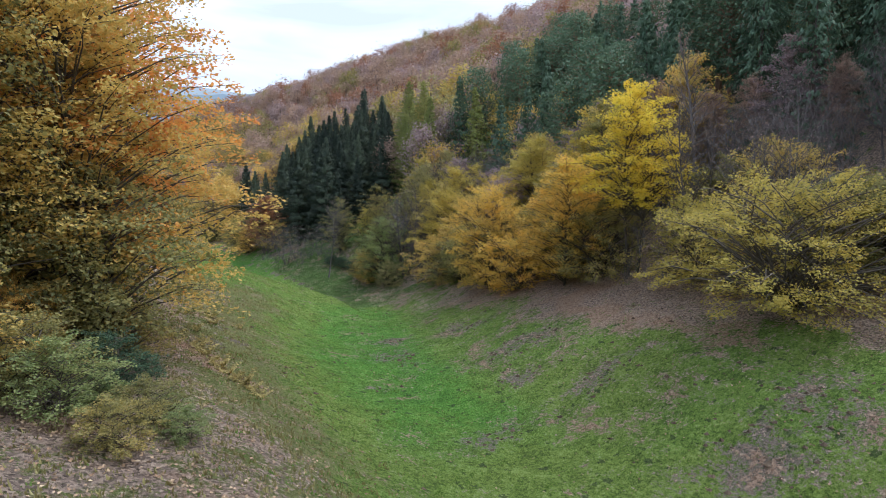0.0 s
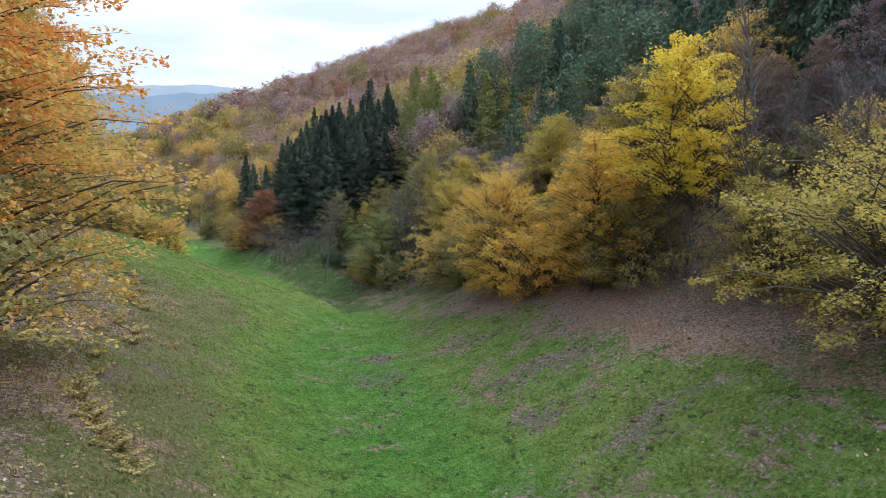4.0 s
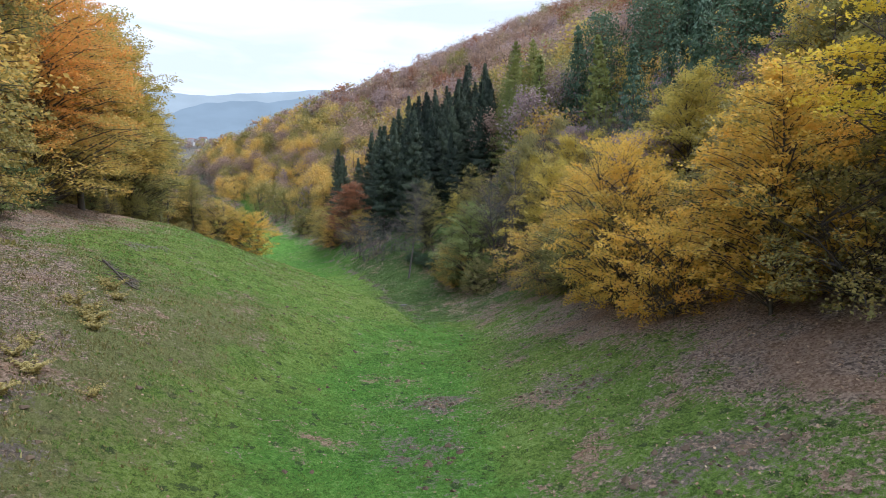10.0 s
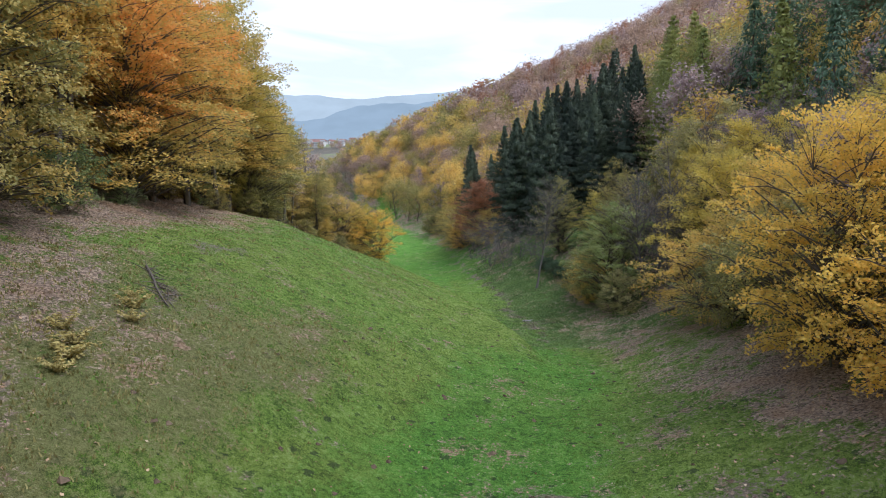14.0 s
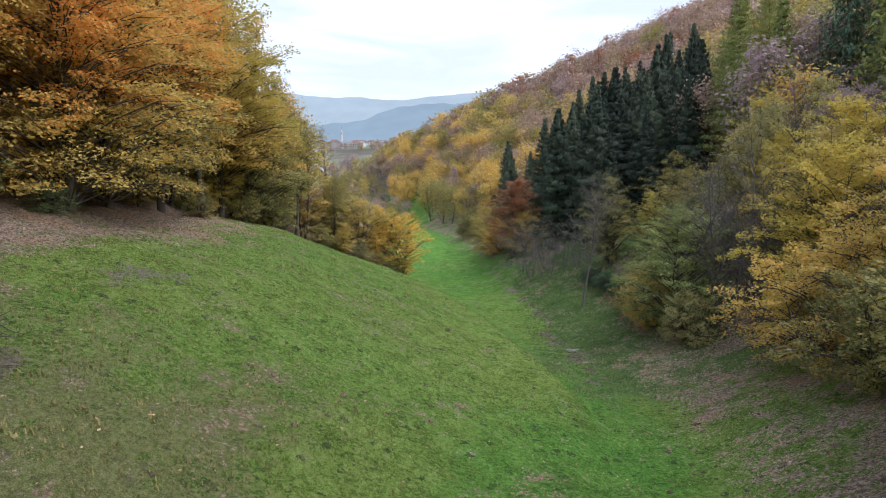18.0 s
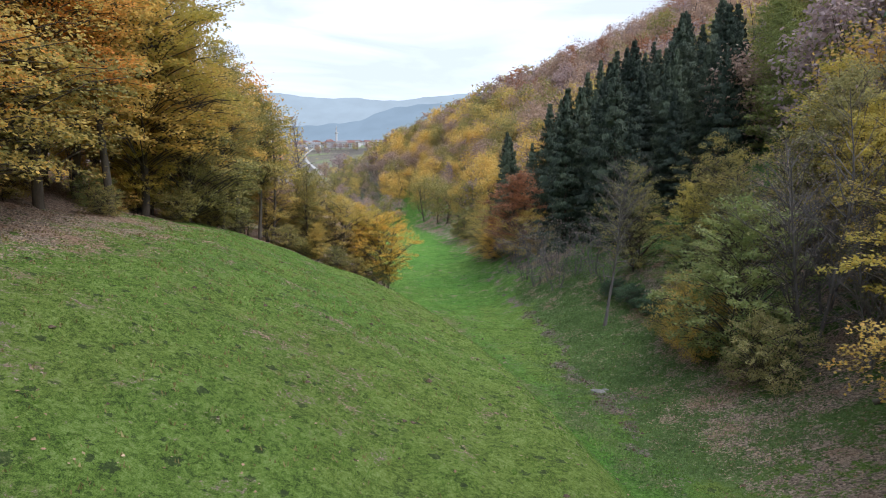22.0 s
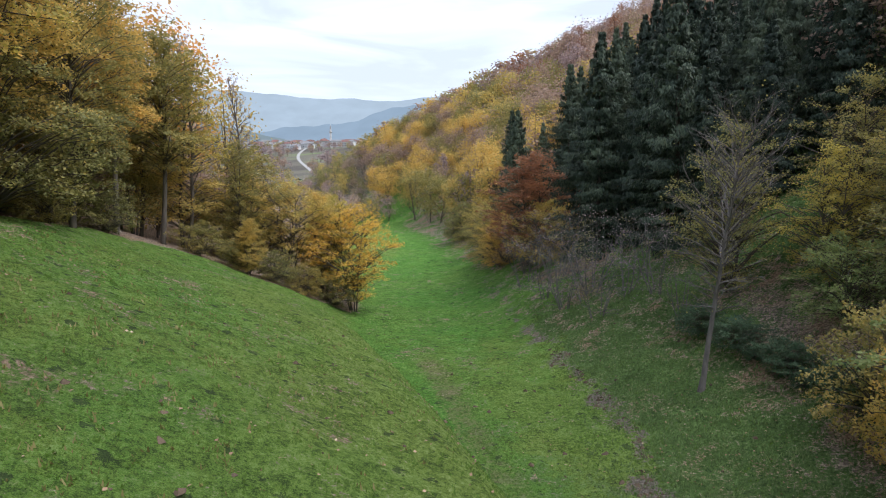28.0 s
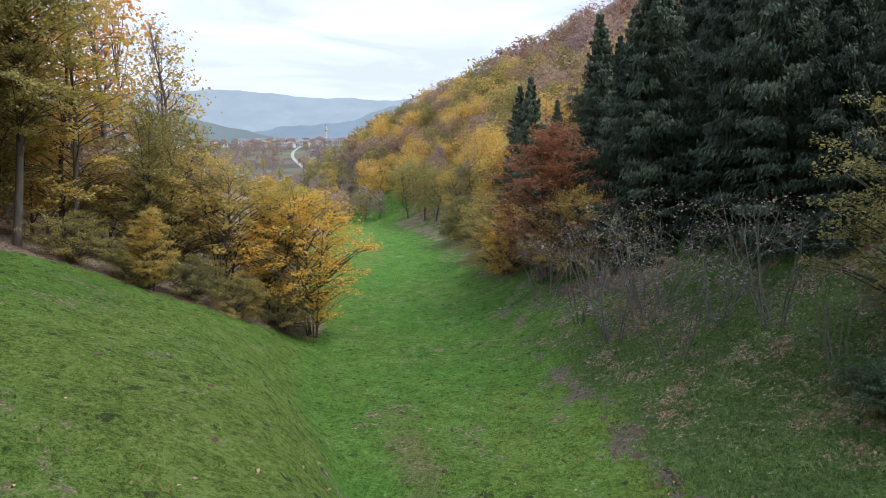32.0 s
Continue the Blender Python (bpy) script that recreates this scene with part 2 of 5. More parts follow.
def profile(d, y, distances, table):
    ys = [row[0] for row in table]
    levels = np.array([along(y, ys, [row[k + 1] for row in table]) for k in range(len(distances))])
    d = np.asarray(d, float)
    out = np.zeros(np.broadcast(d, y).shape)
    for soft, w in ((-1.0, 0.15), (-0.5, 0.2), (0, 0.3), (0.5, 0.2), (1.0, 0.15)):
        q = np.clip(d + soft, 0, distances[-1])
        for k in range(len(distances) - 1):
            a, b = distances[k], distances[k + 1]
            f = np.clip((q - a) / (b - a), 0, 1)
            inside = (q >= a) & ((q < b) | ((k == len(distances) - 2) & (q <= b)))
            out = np.where(inside, out + w * (levels[k] * (1 - f) + levels[k + 1] * f), out)
    return out


def floor_x(y):
    return along(y, STATIONS, FLOOR_X, 6.0)


def ground_z(x, y):
    """Height of the ground, without its fine unevenness."""
    x, y = np.broadcast_arrays(np.asarray(x, float), np.asarray(y, float))
    d = x - floor_x(y)
    z = along(y, STATIONS, FLOOR_Z, 6.0)
    left, right = np.maximum(-d, 0), np.maximum(d, 0)
    z = z + profile(left, y, LEFT_D, LEFT_H) + profile(right, y, RIGHT_D, RIGHT_H)
    z = z + 20 * np.tanh(np.maximum(left - 26, 0) * 0.34 / 20)
    top = along(y, HILL_Y, HILL_H, 15.0)
    z = z + top * np.tanh(np.maximum(right - 20, 0) * 0.70 / top)
    far = smooth(260, 520, y)
    land = 12 + 106 * smooth(300, 1160, y) + 6 * np.sin(x * 0.004 + 1) + 0.02 * np.abs(x + 180)
    return z * (1 - far) + far * land


def uneven(x, y):
    """Small humps and hollows of a grazed meadow."""
    return (0.10 * np.sin(x * 0.9 + 1.7 * np.sin(y * 0.31)) * np.sin(y * 0.7 + 1.3 * np.sin(x * 0.4))
            + 0.05 * np.sin(x * 2.3 + y * 1.1) * np.sin(y * 2.9 - x * 0.7) + 0.03 * np.sin(x * 5.1 + 2 * np.sin(y * 1.9)) * np.sin(y * 4.7 + x))


def height(x, y):
    near = 1 - smooth(150, 260, np.hypot(x - 15, y - 70))
    return ground_z(x, y) + uneven(x, y) * near


def z_at(x, y):
    return float(height(np.array([x]), np.array([y]))[0])


# ---------------------------------------------------------------- mesh helpers
def mesh_of(name, verts, faces, material=None, smooth_faces=False):
    """verts: n x 3, faces: m x k array or list of index tuples."""
    me = bpy.data.meshes.new(name)
    verts = np.asarray(verts, np.float32).reshape(-1, 3)
    faces = np.asarray(faces, np.int32)
    k = faces.shape[1]
    me.vertices.add(len(verts))
    me.vertices.foreach_set("co", verts.ravel())
    me.loops.add(faces.size)
    me.loops.foreach_set("vertex_index", faces.ravel())
    me.polygons.add(len(faces))
    me.polygons.foreach_set("loop_start", np.arange(0, faces.size, k, dtype=np.int32))
    me.polygons.foreach_set("use_smooth", np.full(len(faces), smooth_faces))
    if material:
        me.materials.append(material)
    me.update(calc_edges=True)
    return me


def child(name, me, parent, label=""):
    ob = new(name, me)
    ob.parent = parent
    return tagged(ob, label)


def part(name, bm, material, parent, label=""):
    me = bpy.data.meshes.new(name)
    bm.to_mesh(me)
    bm.free()
    me.materials.append(material)
    return child(name, me, parent, label)


def bm_box(bm, x0, y0, z0, x1, y1, z1):
    v = [bm.verts.new(p) for p in ((x0, y0, z0), (x1, y0, z0), (x1, y1, z0), (x0, y1, z0), (x0, y0, z1), (x1, y0, z1), (x1, y1, z1), (x0, y1, z1))]
    for f in ((3, 2, 1, 0), (4, 5, 6, 7), (0, 1, 5, 4), (1, 2, 6, 5), (2, 3, 7, 6), (3, 0, 4, 7)):
        bm.faces.new([v[i] for i in f])


class Wood:
    """Collects tapered tubes as quads."""

    def __init__(self):
        self.verts, self.faces, self.count = [], [], 0

    def tube(self, points, radii, sides):
        points = np.asarray(points, float)
        ways = np.gradient(points, axis=0)
        ways /= np.linalg.norm(ways, axis=1)[:, None] + 1e-9
        up = np.where(np.abs(ways[:, 2:3]) > 0.9, [[1.0, 0, 0]], [[0, 0, 1.0]])
        a = np.cross(ways, up)
        a /= np.linalg.norm(a, axis=1)[:, None] + 1e-9
        b = np.cross(ways, a)
        ang = np.arange(sides) * 2 * math.pi / sides
        ring = points[:, None] + np.asarray(radii)[:, None, None] * (np.cos(ang)[None, :, None] * a[:, None] + np.sin(ang)[None, :, None] * b[:, None])
        self.verts.append(ring.reshape(-1, 3))
        n = len(points)
        i = np.arange(n - 1)[:, None] * sides + np.arange(sides)[None]
        j = np.arange(n - 1)[:, None] * sides + (np.arange(sides)[None] + 1) % sides
        self.faces.append(np.stack([i, j, j + sides, i + sides], -1).reshape(-1, 4) + self.count)
        self.count += n * sides

    def arrays(self):
        return np.concatenate(self.verts), np.concatenate(self.faces)


def leaf_quads(rng, centres, normals, size, spread=0.35, long=1.5):
    """Diamond-shaped leaves at the centres, facing roughly along the normals."""
    n = len(centres)
    normals = normals + rng.normal(0, spread, (n, 3))
    normals /= np.linalg.norm(normals, axis=1)[:, None]
    a = np.cross(normals, rng.normal(0, 1, (n, 3)))
    a /= np.linalg.norm(a, axis=1)[:, None] + 1e-9
    b = np.cross(normals, a)
    s = size * rng.uniform(0.6, 1.3, (n, 1))
    fold = normals * s * rng.uniform(-0.25, 0.25, (n, 1))
    v = np.stack([centres - a * s * long * 0.5, centres - b * s * 0.5 + fold, centres + a * s * long * 0.5, centres + b * s * 0.5 + fold], 1)
    return v.reshape(-1, 3), np.arange(n * 4).reshape(-1, 4)


def limb_points(rng, start, way, length, steps, droop, wander):
    pts = [np.array(start, float)]
    way = np.array(way, float)
    for _ in range(steps):
        way = way + rng.normal(0, wander, 3) + (0, 0, droop)
        way /= np.linalg.norm(way)
        pts.append(pts[-1] + way * length / steps)
    return np.array(pts)


def broadleaf(seed, tall, wide, base, leaves, leaf, stems=1, thick=1.0, bare=0.0, layered=0.7, fork=0.72, twigs=1.0, sides=6, point=0.75, lean=0.05, slim=1.0, fluff=1.0, lift=0.18, bottom=0.7):
    """A deciduous tree: trunk, limbs, twigs, and leaves in sprays along the twigs. Returns wood and leaf arrays.
    tall, wide: height and crown radius; base: where the crown begins, as a part of the height."""
    rng = np.random.default_rng(seed)
    wood = Wood()
    spots = []
    for s in range(stems):
        angle = rng.uniform(0, 6.28) + s * 6.28 / stems
        tilt = (0.08 + 0.22 * rng.random()) if stems > 1 else lean * rng.random()
        way = np.array([math.cos(angle) * tilt, math.sin(angle) * tilt, 1.0])
        h = tall * (rng.uniform(0.75, 1.0) if s else 1.0)
        trunk = limb_points(rng, (0.25 * math.cos(angle) * (stems > 1), 0.25 * math.sin(angle) * (stems > 1), -0.5), way, h + 0.4, 10, 0.05, 0.05)
        girth = tall * 0.0105 / math.sqrt(stems) * 1.2 * slim
        radii = girth * np.linspace(1.0, 0.09, 11) ** 0.9
        radii[0] *= 1.5
        wood.tube(trunk, radii, sides)
        count = int((24 + tall * 1.8) * twigs / max(1, stems * 0.6))
        for k in range(count):
            f = base + (0.98 - base) * ((k + rng.random()) / count) ** 0.95
            at = f * 10
            i = min(int(at), 9)
            p = trunk[i] + (trunk[i + 1] - trunk[i]) * (at - i)
            u = (f - base) / (1 - base)
            reach = wide * (min(1.0, bottom + 1.1 * u) * (1 - u ** 2.4 * point)) * rng.uniform(0.62, 1.12)
            az = k * 2.4 + rng.normal(0, 0.5)
            rise = lift + 0.8 * u * fork + rng.normal(0, 0.16)
            out = np.array([math.cos(az), math.sin(az), rise])
            out /= np.linalg.norm(out)
            limb = limb_points(rng, p, out, reach * 1.06, 5, -0.05 * layered, 0.12)
            r0 = min(radii[i] * 0.6, (0.012 + reach * 0.009) * thick)
            wood.tube(limb, np.linspace(r0, 0.006, 6), 4 if sides > 5 else 3)
            spots.append(limb[[2, 3, 4, 5]])
            for q in range(int(7 * twigs) + 1):
                t = rng.uniform(0.22, 1.0)
                j = min(int(t * 5), 4)
                b0 = limb[j] + (limb[j + 1] - limb[j]) * (t * 5 - j)
                side = limb[j + 1] - limb[j]
                side = side / np.linalg.norm(side) * 0.7 + np.cross(side / np.linalg.norm(side), (0, 0, 1)) * rng.choice((-1, 1)) * rng.uniform(0.4, 1.2)
                side[2] += rng.normal(0.05, 0.25)
                side /= np.linalg.norm(side)
                twig = limb_points(rng, b0, side, reach * rng.uniform(0.22, 0.45), 3, -0.06 * layered, 0.12)
                if leaves < 2500 or q % 2:
                    wood.tube(twig, (r0 * 0.4, r0 * 0.3, r0 * 0.2, 0.004 * thick), 3)
                spots.append(twig)
    if leaves <= 0:
        return wood.arrays(), None
    spots = np.array(spots)
    spots = spots[rng.random(len(spots)) >= bare]
    pick = rng.integers(0, len(spots), leaves)
    t = rng.uniform(0.1, 3.0, leaves)
    j = np.minimum(t.astype(int), 2)
    c = spots[pick, j] + (spots[pick, j + 1] - spots[pick, j]) * (t - j)[:, None]
    c = c + rng.normal(0, 1, (leaves, 3)) * np.array([1, 1, 1.15 - layered]) * 0.13 * math.sqrt(wide) * fluff
    nrm = np.tile([0, 0, 1.0], (leaves, 1)) * (0.35 + 0.5 * layered) + rng.normal(0, 0.5, (leaves, 3))
    return wood.arrays(), leaf_quads(rng, c, nrm, leaf)


def strips(rng, centres, axes, normals, size, long):
    """Narrow hanging sprays: diamonds with their long axis given."""
    n = len(centres)
    axes = axes / (np.linalg.norm(axes, axis=1)[:, None] + 1e-9)
    b = np.cross(axes, normals)
    b /= np.linalg.norm(b, axis=1)[:, None] + 1e-9
    s = size * rng.uniform(0.6, 1.35, (n, 1))
    v = np.stack([centres - axes * s * long * 0.4, centres - b * s * 0.5, centres + axes * s * long * 0.6, centres + b * s * 0.5], 1)
    return v.reshape(-1, 3), np.arange(n * 4).reshape(-1, 4)


DOME = (0.72, 0.97, 1.0, 0.90, 0.68, 0.28)
OVAL = (0.55, 0.90, 1.0, 0.88, 0.62, 0.22)
FAN = (0.30, 0.62, 0.92, 1.0, 0.78, 0.30)
CONE = (0.92, 1.0, 0.90, 0.72, 0.48, 0.14)
FULL = (0.85, 0.98, 1.0, 0.94, 0.74, 0.30)


def spray_tree(seed, tall, wide, base, shape, sprays, per, leaf, reach=1.2, flat=0.10, stems=1, inner=0.3, split=0.0, limbs=0.5, slim=1.0, ragged=1.0, gap=0.0):
    """A leafy tree whose crown is built of flat sprays of leaves on real limbs, inside a lumpy outline.
    shape: crown radius from its foot to its top; split: part of the height below which the boughs are a part of their own."""
    rng = np.random.default_rng(seed)
    wood = Wood()
    trunks = []
    for k in range(stems):
        a = rng.uniform(0, 6.28) if stems == 1 else k * 6.28 / stems + rng.normal(0, 0.3)
        tilt = 0.03 if stems == 1 else rng.uniform(0.10, 0.30) * wide / tall * 2.2
        h = tall * (0.985 if k == 0 else rng.uniform(0.72, 0.95))
        foot = (0.22 * math.cos(a) * (stems > 1), 0.22 * math.sin(a) * (stems > 1), -0.5)
        t = limb_points(rng, foot, (math.cos(a) * tilt, math.sin(a) * tilt, 1), h + 0.5, 10, 0.03, 0.035)
        t[:, 2] *= h / t[-1, 2]
        wood.tube(t, tall * 0.0125 / math.sqrt(stems) * slim * np.linspace(1, 0.08, 11) ** 0.9, 6)
        trunks.append(t)
    ph = rng.uniform(0, 6.28, 6)
    u = rng.random(sprays * 3)
    r = np.interp(u, np.linspace(0, 1, 6), shape)
    u = u[rng.random(len(u)) < r + 0.08][:sprays]
    n = len(u)
    az = rng.uniform(0, 6.283, n)
    lump = 1 + ragged * (0.15 * np.sin(3 * az + ph[0] + 6 * u) + 0.12 * np.sin(5 * az + ph[1] - 11 * u) + 0.08 * np.sin(2 * az + ph[2] + 21 * u))
    f = np.where(rng.random(n) < inner, rng.uniform(0.25, 0.8, n), rng.uniform(0.8, 1.06, n))
    rad = wide * np.interp(u, np.linspace(0, 1, 6), shape) * lump * f
    z = tall * (base + (1 - base) * u) + rng.normal(0, 0.12, n)
    keep = np.sin(4 * az + ph[3] + 15 * u) + np.sin(7 * az + ph[4] - 23 * u) > -2 + 2 * gap
    u, az, rad, z = u[keep], az[keep], rad[keep], z[keep]
    n = len(u)
    out = np.stack([np.cos(az), np.sin(az), -0.22 + 0.75 * u ** 1.5 + rng.normal(0, 0.12, n)], -1)
    out /= np.linalg.norm(out, axis=1)[:, None]
    side = np.stack([-np.sin(az), np.cos(az), rng.normal(0, 0.12, n)], -1)
    up = np.cross(out, side)
    up *= np.sign(up[:, 2:3])
    own = rng.integers(0, stems, n)
    mid = np.zeros((n, 3))
    for k in range(stems):
        m = own == k
        for c in range(3):
            mid[m, c] = np.interp(z[m], trunks[k][:, 2], trunks[k][:, c])
    tip = np.stack([np.cos(az) * rad, np.sin(az) * rad, z], -1)
    tip[:, :2] += mid[:, :2] * 0.5
    for j in np.nonzero(rng.random(n) < limbs)[0]:
        t = trunks[own[j]]
        low = max(0.3, z[j] - rad[j] * rng.uniform(0.35, 0.8))
        p = np.array([np.interp(low, t[:, 2], t[:, c]) for c in range(3)])
        q = tip[j] + out[j] * reach * 0.3
        sag = (0, 0, 0.12 * rad[j])
        a, b = p + (q - p) * 0.35 + sag + rng.normal(0, 0.08, 3), p + (q - p) * 0.7 + sag + rng.normal(0, 0.08, 3)
        r0 = (0.012 + 0.0085 * rad[j]) * slim
        wood.tube(np.array([p, a, b, q]), (r0, r0 * 0.7, r0 * 0.45, 0.006), 4 if r0 > 0.03 else 3)
    count = np.maximum(4, (per * rng.uniform(0.55, 1.45, n))).astype(int)
    pick = np.repeat(np.arange(n), count)
    m = len(pick)
    a = rng.uniform(-1.0, 0.4, m)
    wide_at = 0.42 * np.sqrt(np.clip(1 - ((a + 0.3) / 0.75) ** 2, 0.05, 1))
    size = (reach * rng.uniform(0.7, 1.3, n))[pick, None]
    c = tip[pick] + size * (out[pick] * a[:, None] + side[pick] * (rng.uniform(-1, 1, m) * wide_at)[:, None] + up[pick] * (rng.normal(0, flat, m) - 0.22 * np.maximum(a, -0.2) ** 2)[:, None])
    v, faces = leaf_quads(rng, c, up[pick], leaf, 0.5, 1.45)
    if not split:
        return wood.arrays(), (v, faces)
    low = (u[pick] + 0.10 * np.sin(3 * az[pick] + ph[5]) + rng.normal(0, 0.04, m)) < split
    quads = v.reshape(-1, 4, 3)
    made = []
    for chosen in (quads[~low], quads[low]):
        made.append((chosen.reshape(-1, 3), np.arange(len(chosen) * 4).reshape(-1, 4)))
    return wood.arrays(), made[0], made[1]


def crown_cloud(seed, tall, wide, base, leaves, leaf, clumps=34, upright=1.0):
    """A tree that stays far off: a stem with a few limbs, and a crown of leaf clumps with gaps and an uneven outline."""
    rng = np.random.default_rng(seed)
    wood = Wood()
    trunk = limb_points(rng, (0, 0, -0.5), (0, 0, 1), tall * 0.94, 6, 0.05, 0.05)
    wood.tube(trunk, tall * 0.013 * np.linspace(1, 0.1, 7), 4)
    mid, half = tall * (1 + base) / 2, tall * (1 - base) / 2
    way = rng.normal(0, 1, (clumps, 3))
    way /= np.linalg.norm(way, axis=1)[:, None]
    r = rng.uniform(0.45, 1.0, (clumps, 1)) ** 0.5
    centres = way * r * np.array([wide * 0.82, wide * 0.82, half * 0.86 * upright]) + (0, 0, mid)
    centres[:, :2] *= np.clip(1.25 - 0.75 * np.maximum(centres[:, 2:] - mid, 0) / half, 0.3, 1)
    for c in centres[:: 3]:
        f = np.clip((c[2] - tall * 0.15) / tall, 0.1, 0.8) * 6
        i = int(f)
        wood.tube(np.array([trunk[i], (trunk[i] + c) / 2 + (0, 0, -0.2), c]), (0.07, 0.04, 0.015), 3)
    pick = rng.integers(0, clumps, leaves)
    size = wide * 0.27 * rng.uniform(0.6, 1.25, clumps)
    off = np.clip(rng.normal(0, 1, (leaves, 3)), -1.5, 1.5) * size[pick, None] * np.array([1, 1, 0.75])
    nrm = off / (np.linalg.norm(off, axis=1)[:, None] + 1e-6) * 0.5 + (0, 0, 0.6)
    return wood.arrays(), leaf_quads(rng, centres[pick] + off, nrm, leaf, 0.45)


def conifer(seed, tall, wide, base, sprays, leaf, kind="spruce"):
    """Spruce, larch or pine: a straight stem with whorls of branches that carry flat, hanging sprays of needles."""
    rng = np.random.default_rng(seed)
    wood = Wood()
    trunk = limb_points(rng, (0, 0, -0.5), (0, 0, 1), tall + 0.5, 12, 0.03, 0.012)
    wood.tube(trunk, tall * 0.013 * np.linspace(1, 0.05, 13), 6)
    whorls = int(tall * (1.25 if kind == "spruce" else 1.3))
    cs, ns = [], []
    per = max(3, sprays // (whorls * 9))
    for w in range(whorls):
        f = base + (1 - base) * (w / whorls) ** 0.95
        at = f * 12
        i = min(int(at), 11)
        p = trunk[i] + (trunk[i + 1] - trunk[i]) * (at - i)
        u = (f - base) / (1 - base)
        if kind == "pine":
            reach = wide * (0.35 + 0.9 * math.sin(math.pi * min(1, 0.12 + u * 0.82)))
        else:
            reach = (wide * (1 - u) ** 0.82 * min(1.0, 0.75 + 2.5 * u) + 0.06) * rng.uniform(0.78, 1.12)
        for k in range(9):
            az = w * 1.1 + k * 0.698 + rng.normal(0, 0.2)
            r = reach * rng.uniform(0.62, 1.2)
            rise = (0.45 - 0.75 * (1 - u)) if kind == "spruce" else (0.15 + 0.35 * u if kind == "larch" else 0.35)
            limb = limb_points(rng, p, (math.cos(az), math.sin(az), rise + rng.normal(0, 0.08)), r, 4, 0.03 if kind == "spruce" else 0.0, 0.06)
            if k % 2 == 0 or kind != "spruce":
                wood.tube(limb, np.linspace(0.012 + r * 0.008, 0.004, 5), 3)
            n = max(2, int(per * (0.35 + r / wide)))
            t = 0.3 + 3.7 * rng.random(n) ** 0.6
            j = np.minimum(t.astype(int), 3)
            c = limb[j] + (limb[j + 1] - limb[j]) * (t - j)[:, None]
            side = np.array([-math.sin(az), math.cos(az), 0])
            c = c + side * rng.normal(0, 0.15 if kind == "spruce" else 0.24, (n, 1)) * r * (1.15 - t[:, None] / 7) + (0, 0, 1) * (-np.abs(rng.normal(0, 0.26, (n, 1))) if kind == "spruce" else rng.normal(0, 0.12, (n, 1))) * (1 if kind != "pine" else 2.2)
            cs.append(c)
            ns.append(np.tile(np.array([math.cos(az) * 0.9, math.sin(az) * 0.9, 0.35]), (n, 1)) + rng.normal(0, 0.35, (n, 3)))
    c, nrm = np.concatenate(cs), np.concatenate(ns)
    if kind == "spruce":
        hang = np.stack([nrm[:, 0] * 0.45, nrm[:, 1] * 0.45, -0.75 + rng.normal(0, 0.28, len(c))], -1) + rng.normal(0, 0.22, (len(c), 3))
        return wood.arrays(), strips(rng, c, hang, nrm, leaf, 3.4)
    return wood.arrays(), leaf_quads(rng, c, nrm, leaf, 0.5, 2.4 if kind != "pine" else 1.4)


# ---------------------------------------------------------------- woods' edges
RIGHT_EDGE_Y = (-40, 0, 30, 45, 55, 65, 75, 85, 95, 105, 120, 140, 165, 200, 240, 300, 400)
RIGHT_EDGE_X = (36, 31, 29.5, 28.5, 29, 31, 32.5, 32, 30.5, 25, 20.5, 18, 15, 3, -14, -31, -52)
LEFT_EDGE_Y = (-40, 0, 20, 30, 40, 50, 60, 70, 80, 90, 98, 106, 110, 114, 118, 122, 127, 132, 160, 200, 300, 400)
LEFT_EDGE_X = (-9, -7, -5.5, -5, -6, -7, -8, -8.5, -8.5, -8, -8, -8, -6.5, -2.5, 1.5, 4, 3, -1, -6, -12, -62, -130)


def right_edge(y):
    return along(y, RIGHT_EDGE_Y, RIGHT_EDGE_X, 4.0)


def left_edge(y):
    return along(y, LEFT_EDGE_Y, LEFT_EDGE_X, 1.5)


# ---------------------------------------------------------------- ground
def axis(dense, step, far, grow=1.13):
    mid = list(np.arange(dense[0], dense[1] + step / 2, step))
    s, hi = step, mid[-1]
    up = []
    while hi < far[1]:
        s *= grow
        hi += s
        up.append(hi)
    s, lo = step, mid[0]
    down = []
    while lo > far[0]:
        s *= grow
        lo -= s
        down.append(lo)
    return np.array(down[::-1] + mid + up)


gx, gy = axis((-14, 40), 0.45, (-4600, 4600)), axis((4, 176), 0.47, (-2500, 4800))
GX, GY = np.meshgrid(gx, gy)
GZ = height(GX, GY)
nx, ny = len(gx), len(gy)
ii = (np.arange(ny - 1)[:, None] * nx + np.arange(nx - 1)[None]).ravel()
ground_me = mesh_of("ground", np.stack([GX, GY, GZ], -1), np.stack([ii, ii + 1, ii + nx + 1, ii + nx], -1), None, True)


def gully_x(y):
    """The little stream bed that crosses the lower meadow, and the edge of the leaf litter beyond it."""
    return along(y, (70, 83, 88, 94, 100, 113, 118, 128, 143, 210), (22.5, 21.8, 21.1, 20.8, 20.6, 18.4, 18.0, 16.6, 14.1, -2.3), 1.2) + 0.25 * np.sin(np.asarray(y) * 0.9) + 0.3 * np.sin(np.asarray(y) * 0.47 + 1) + 0.16 * np.sin(np.asarray(y) * 2.3)


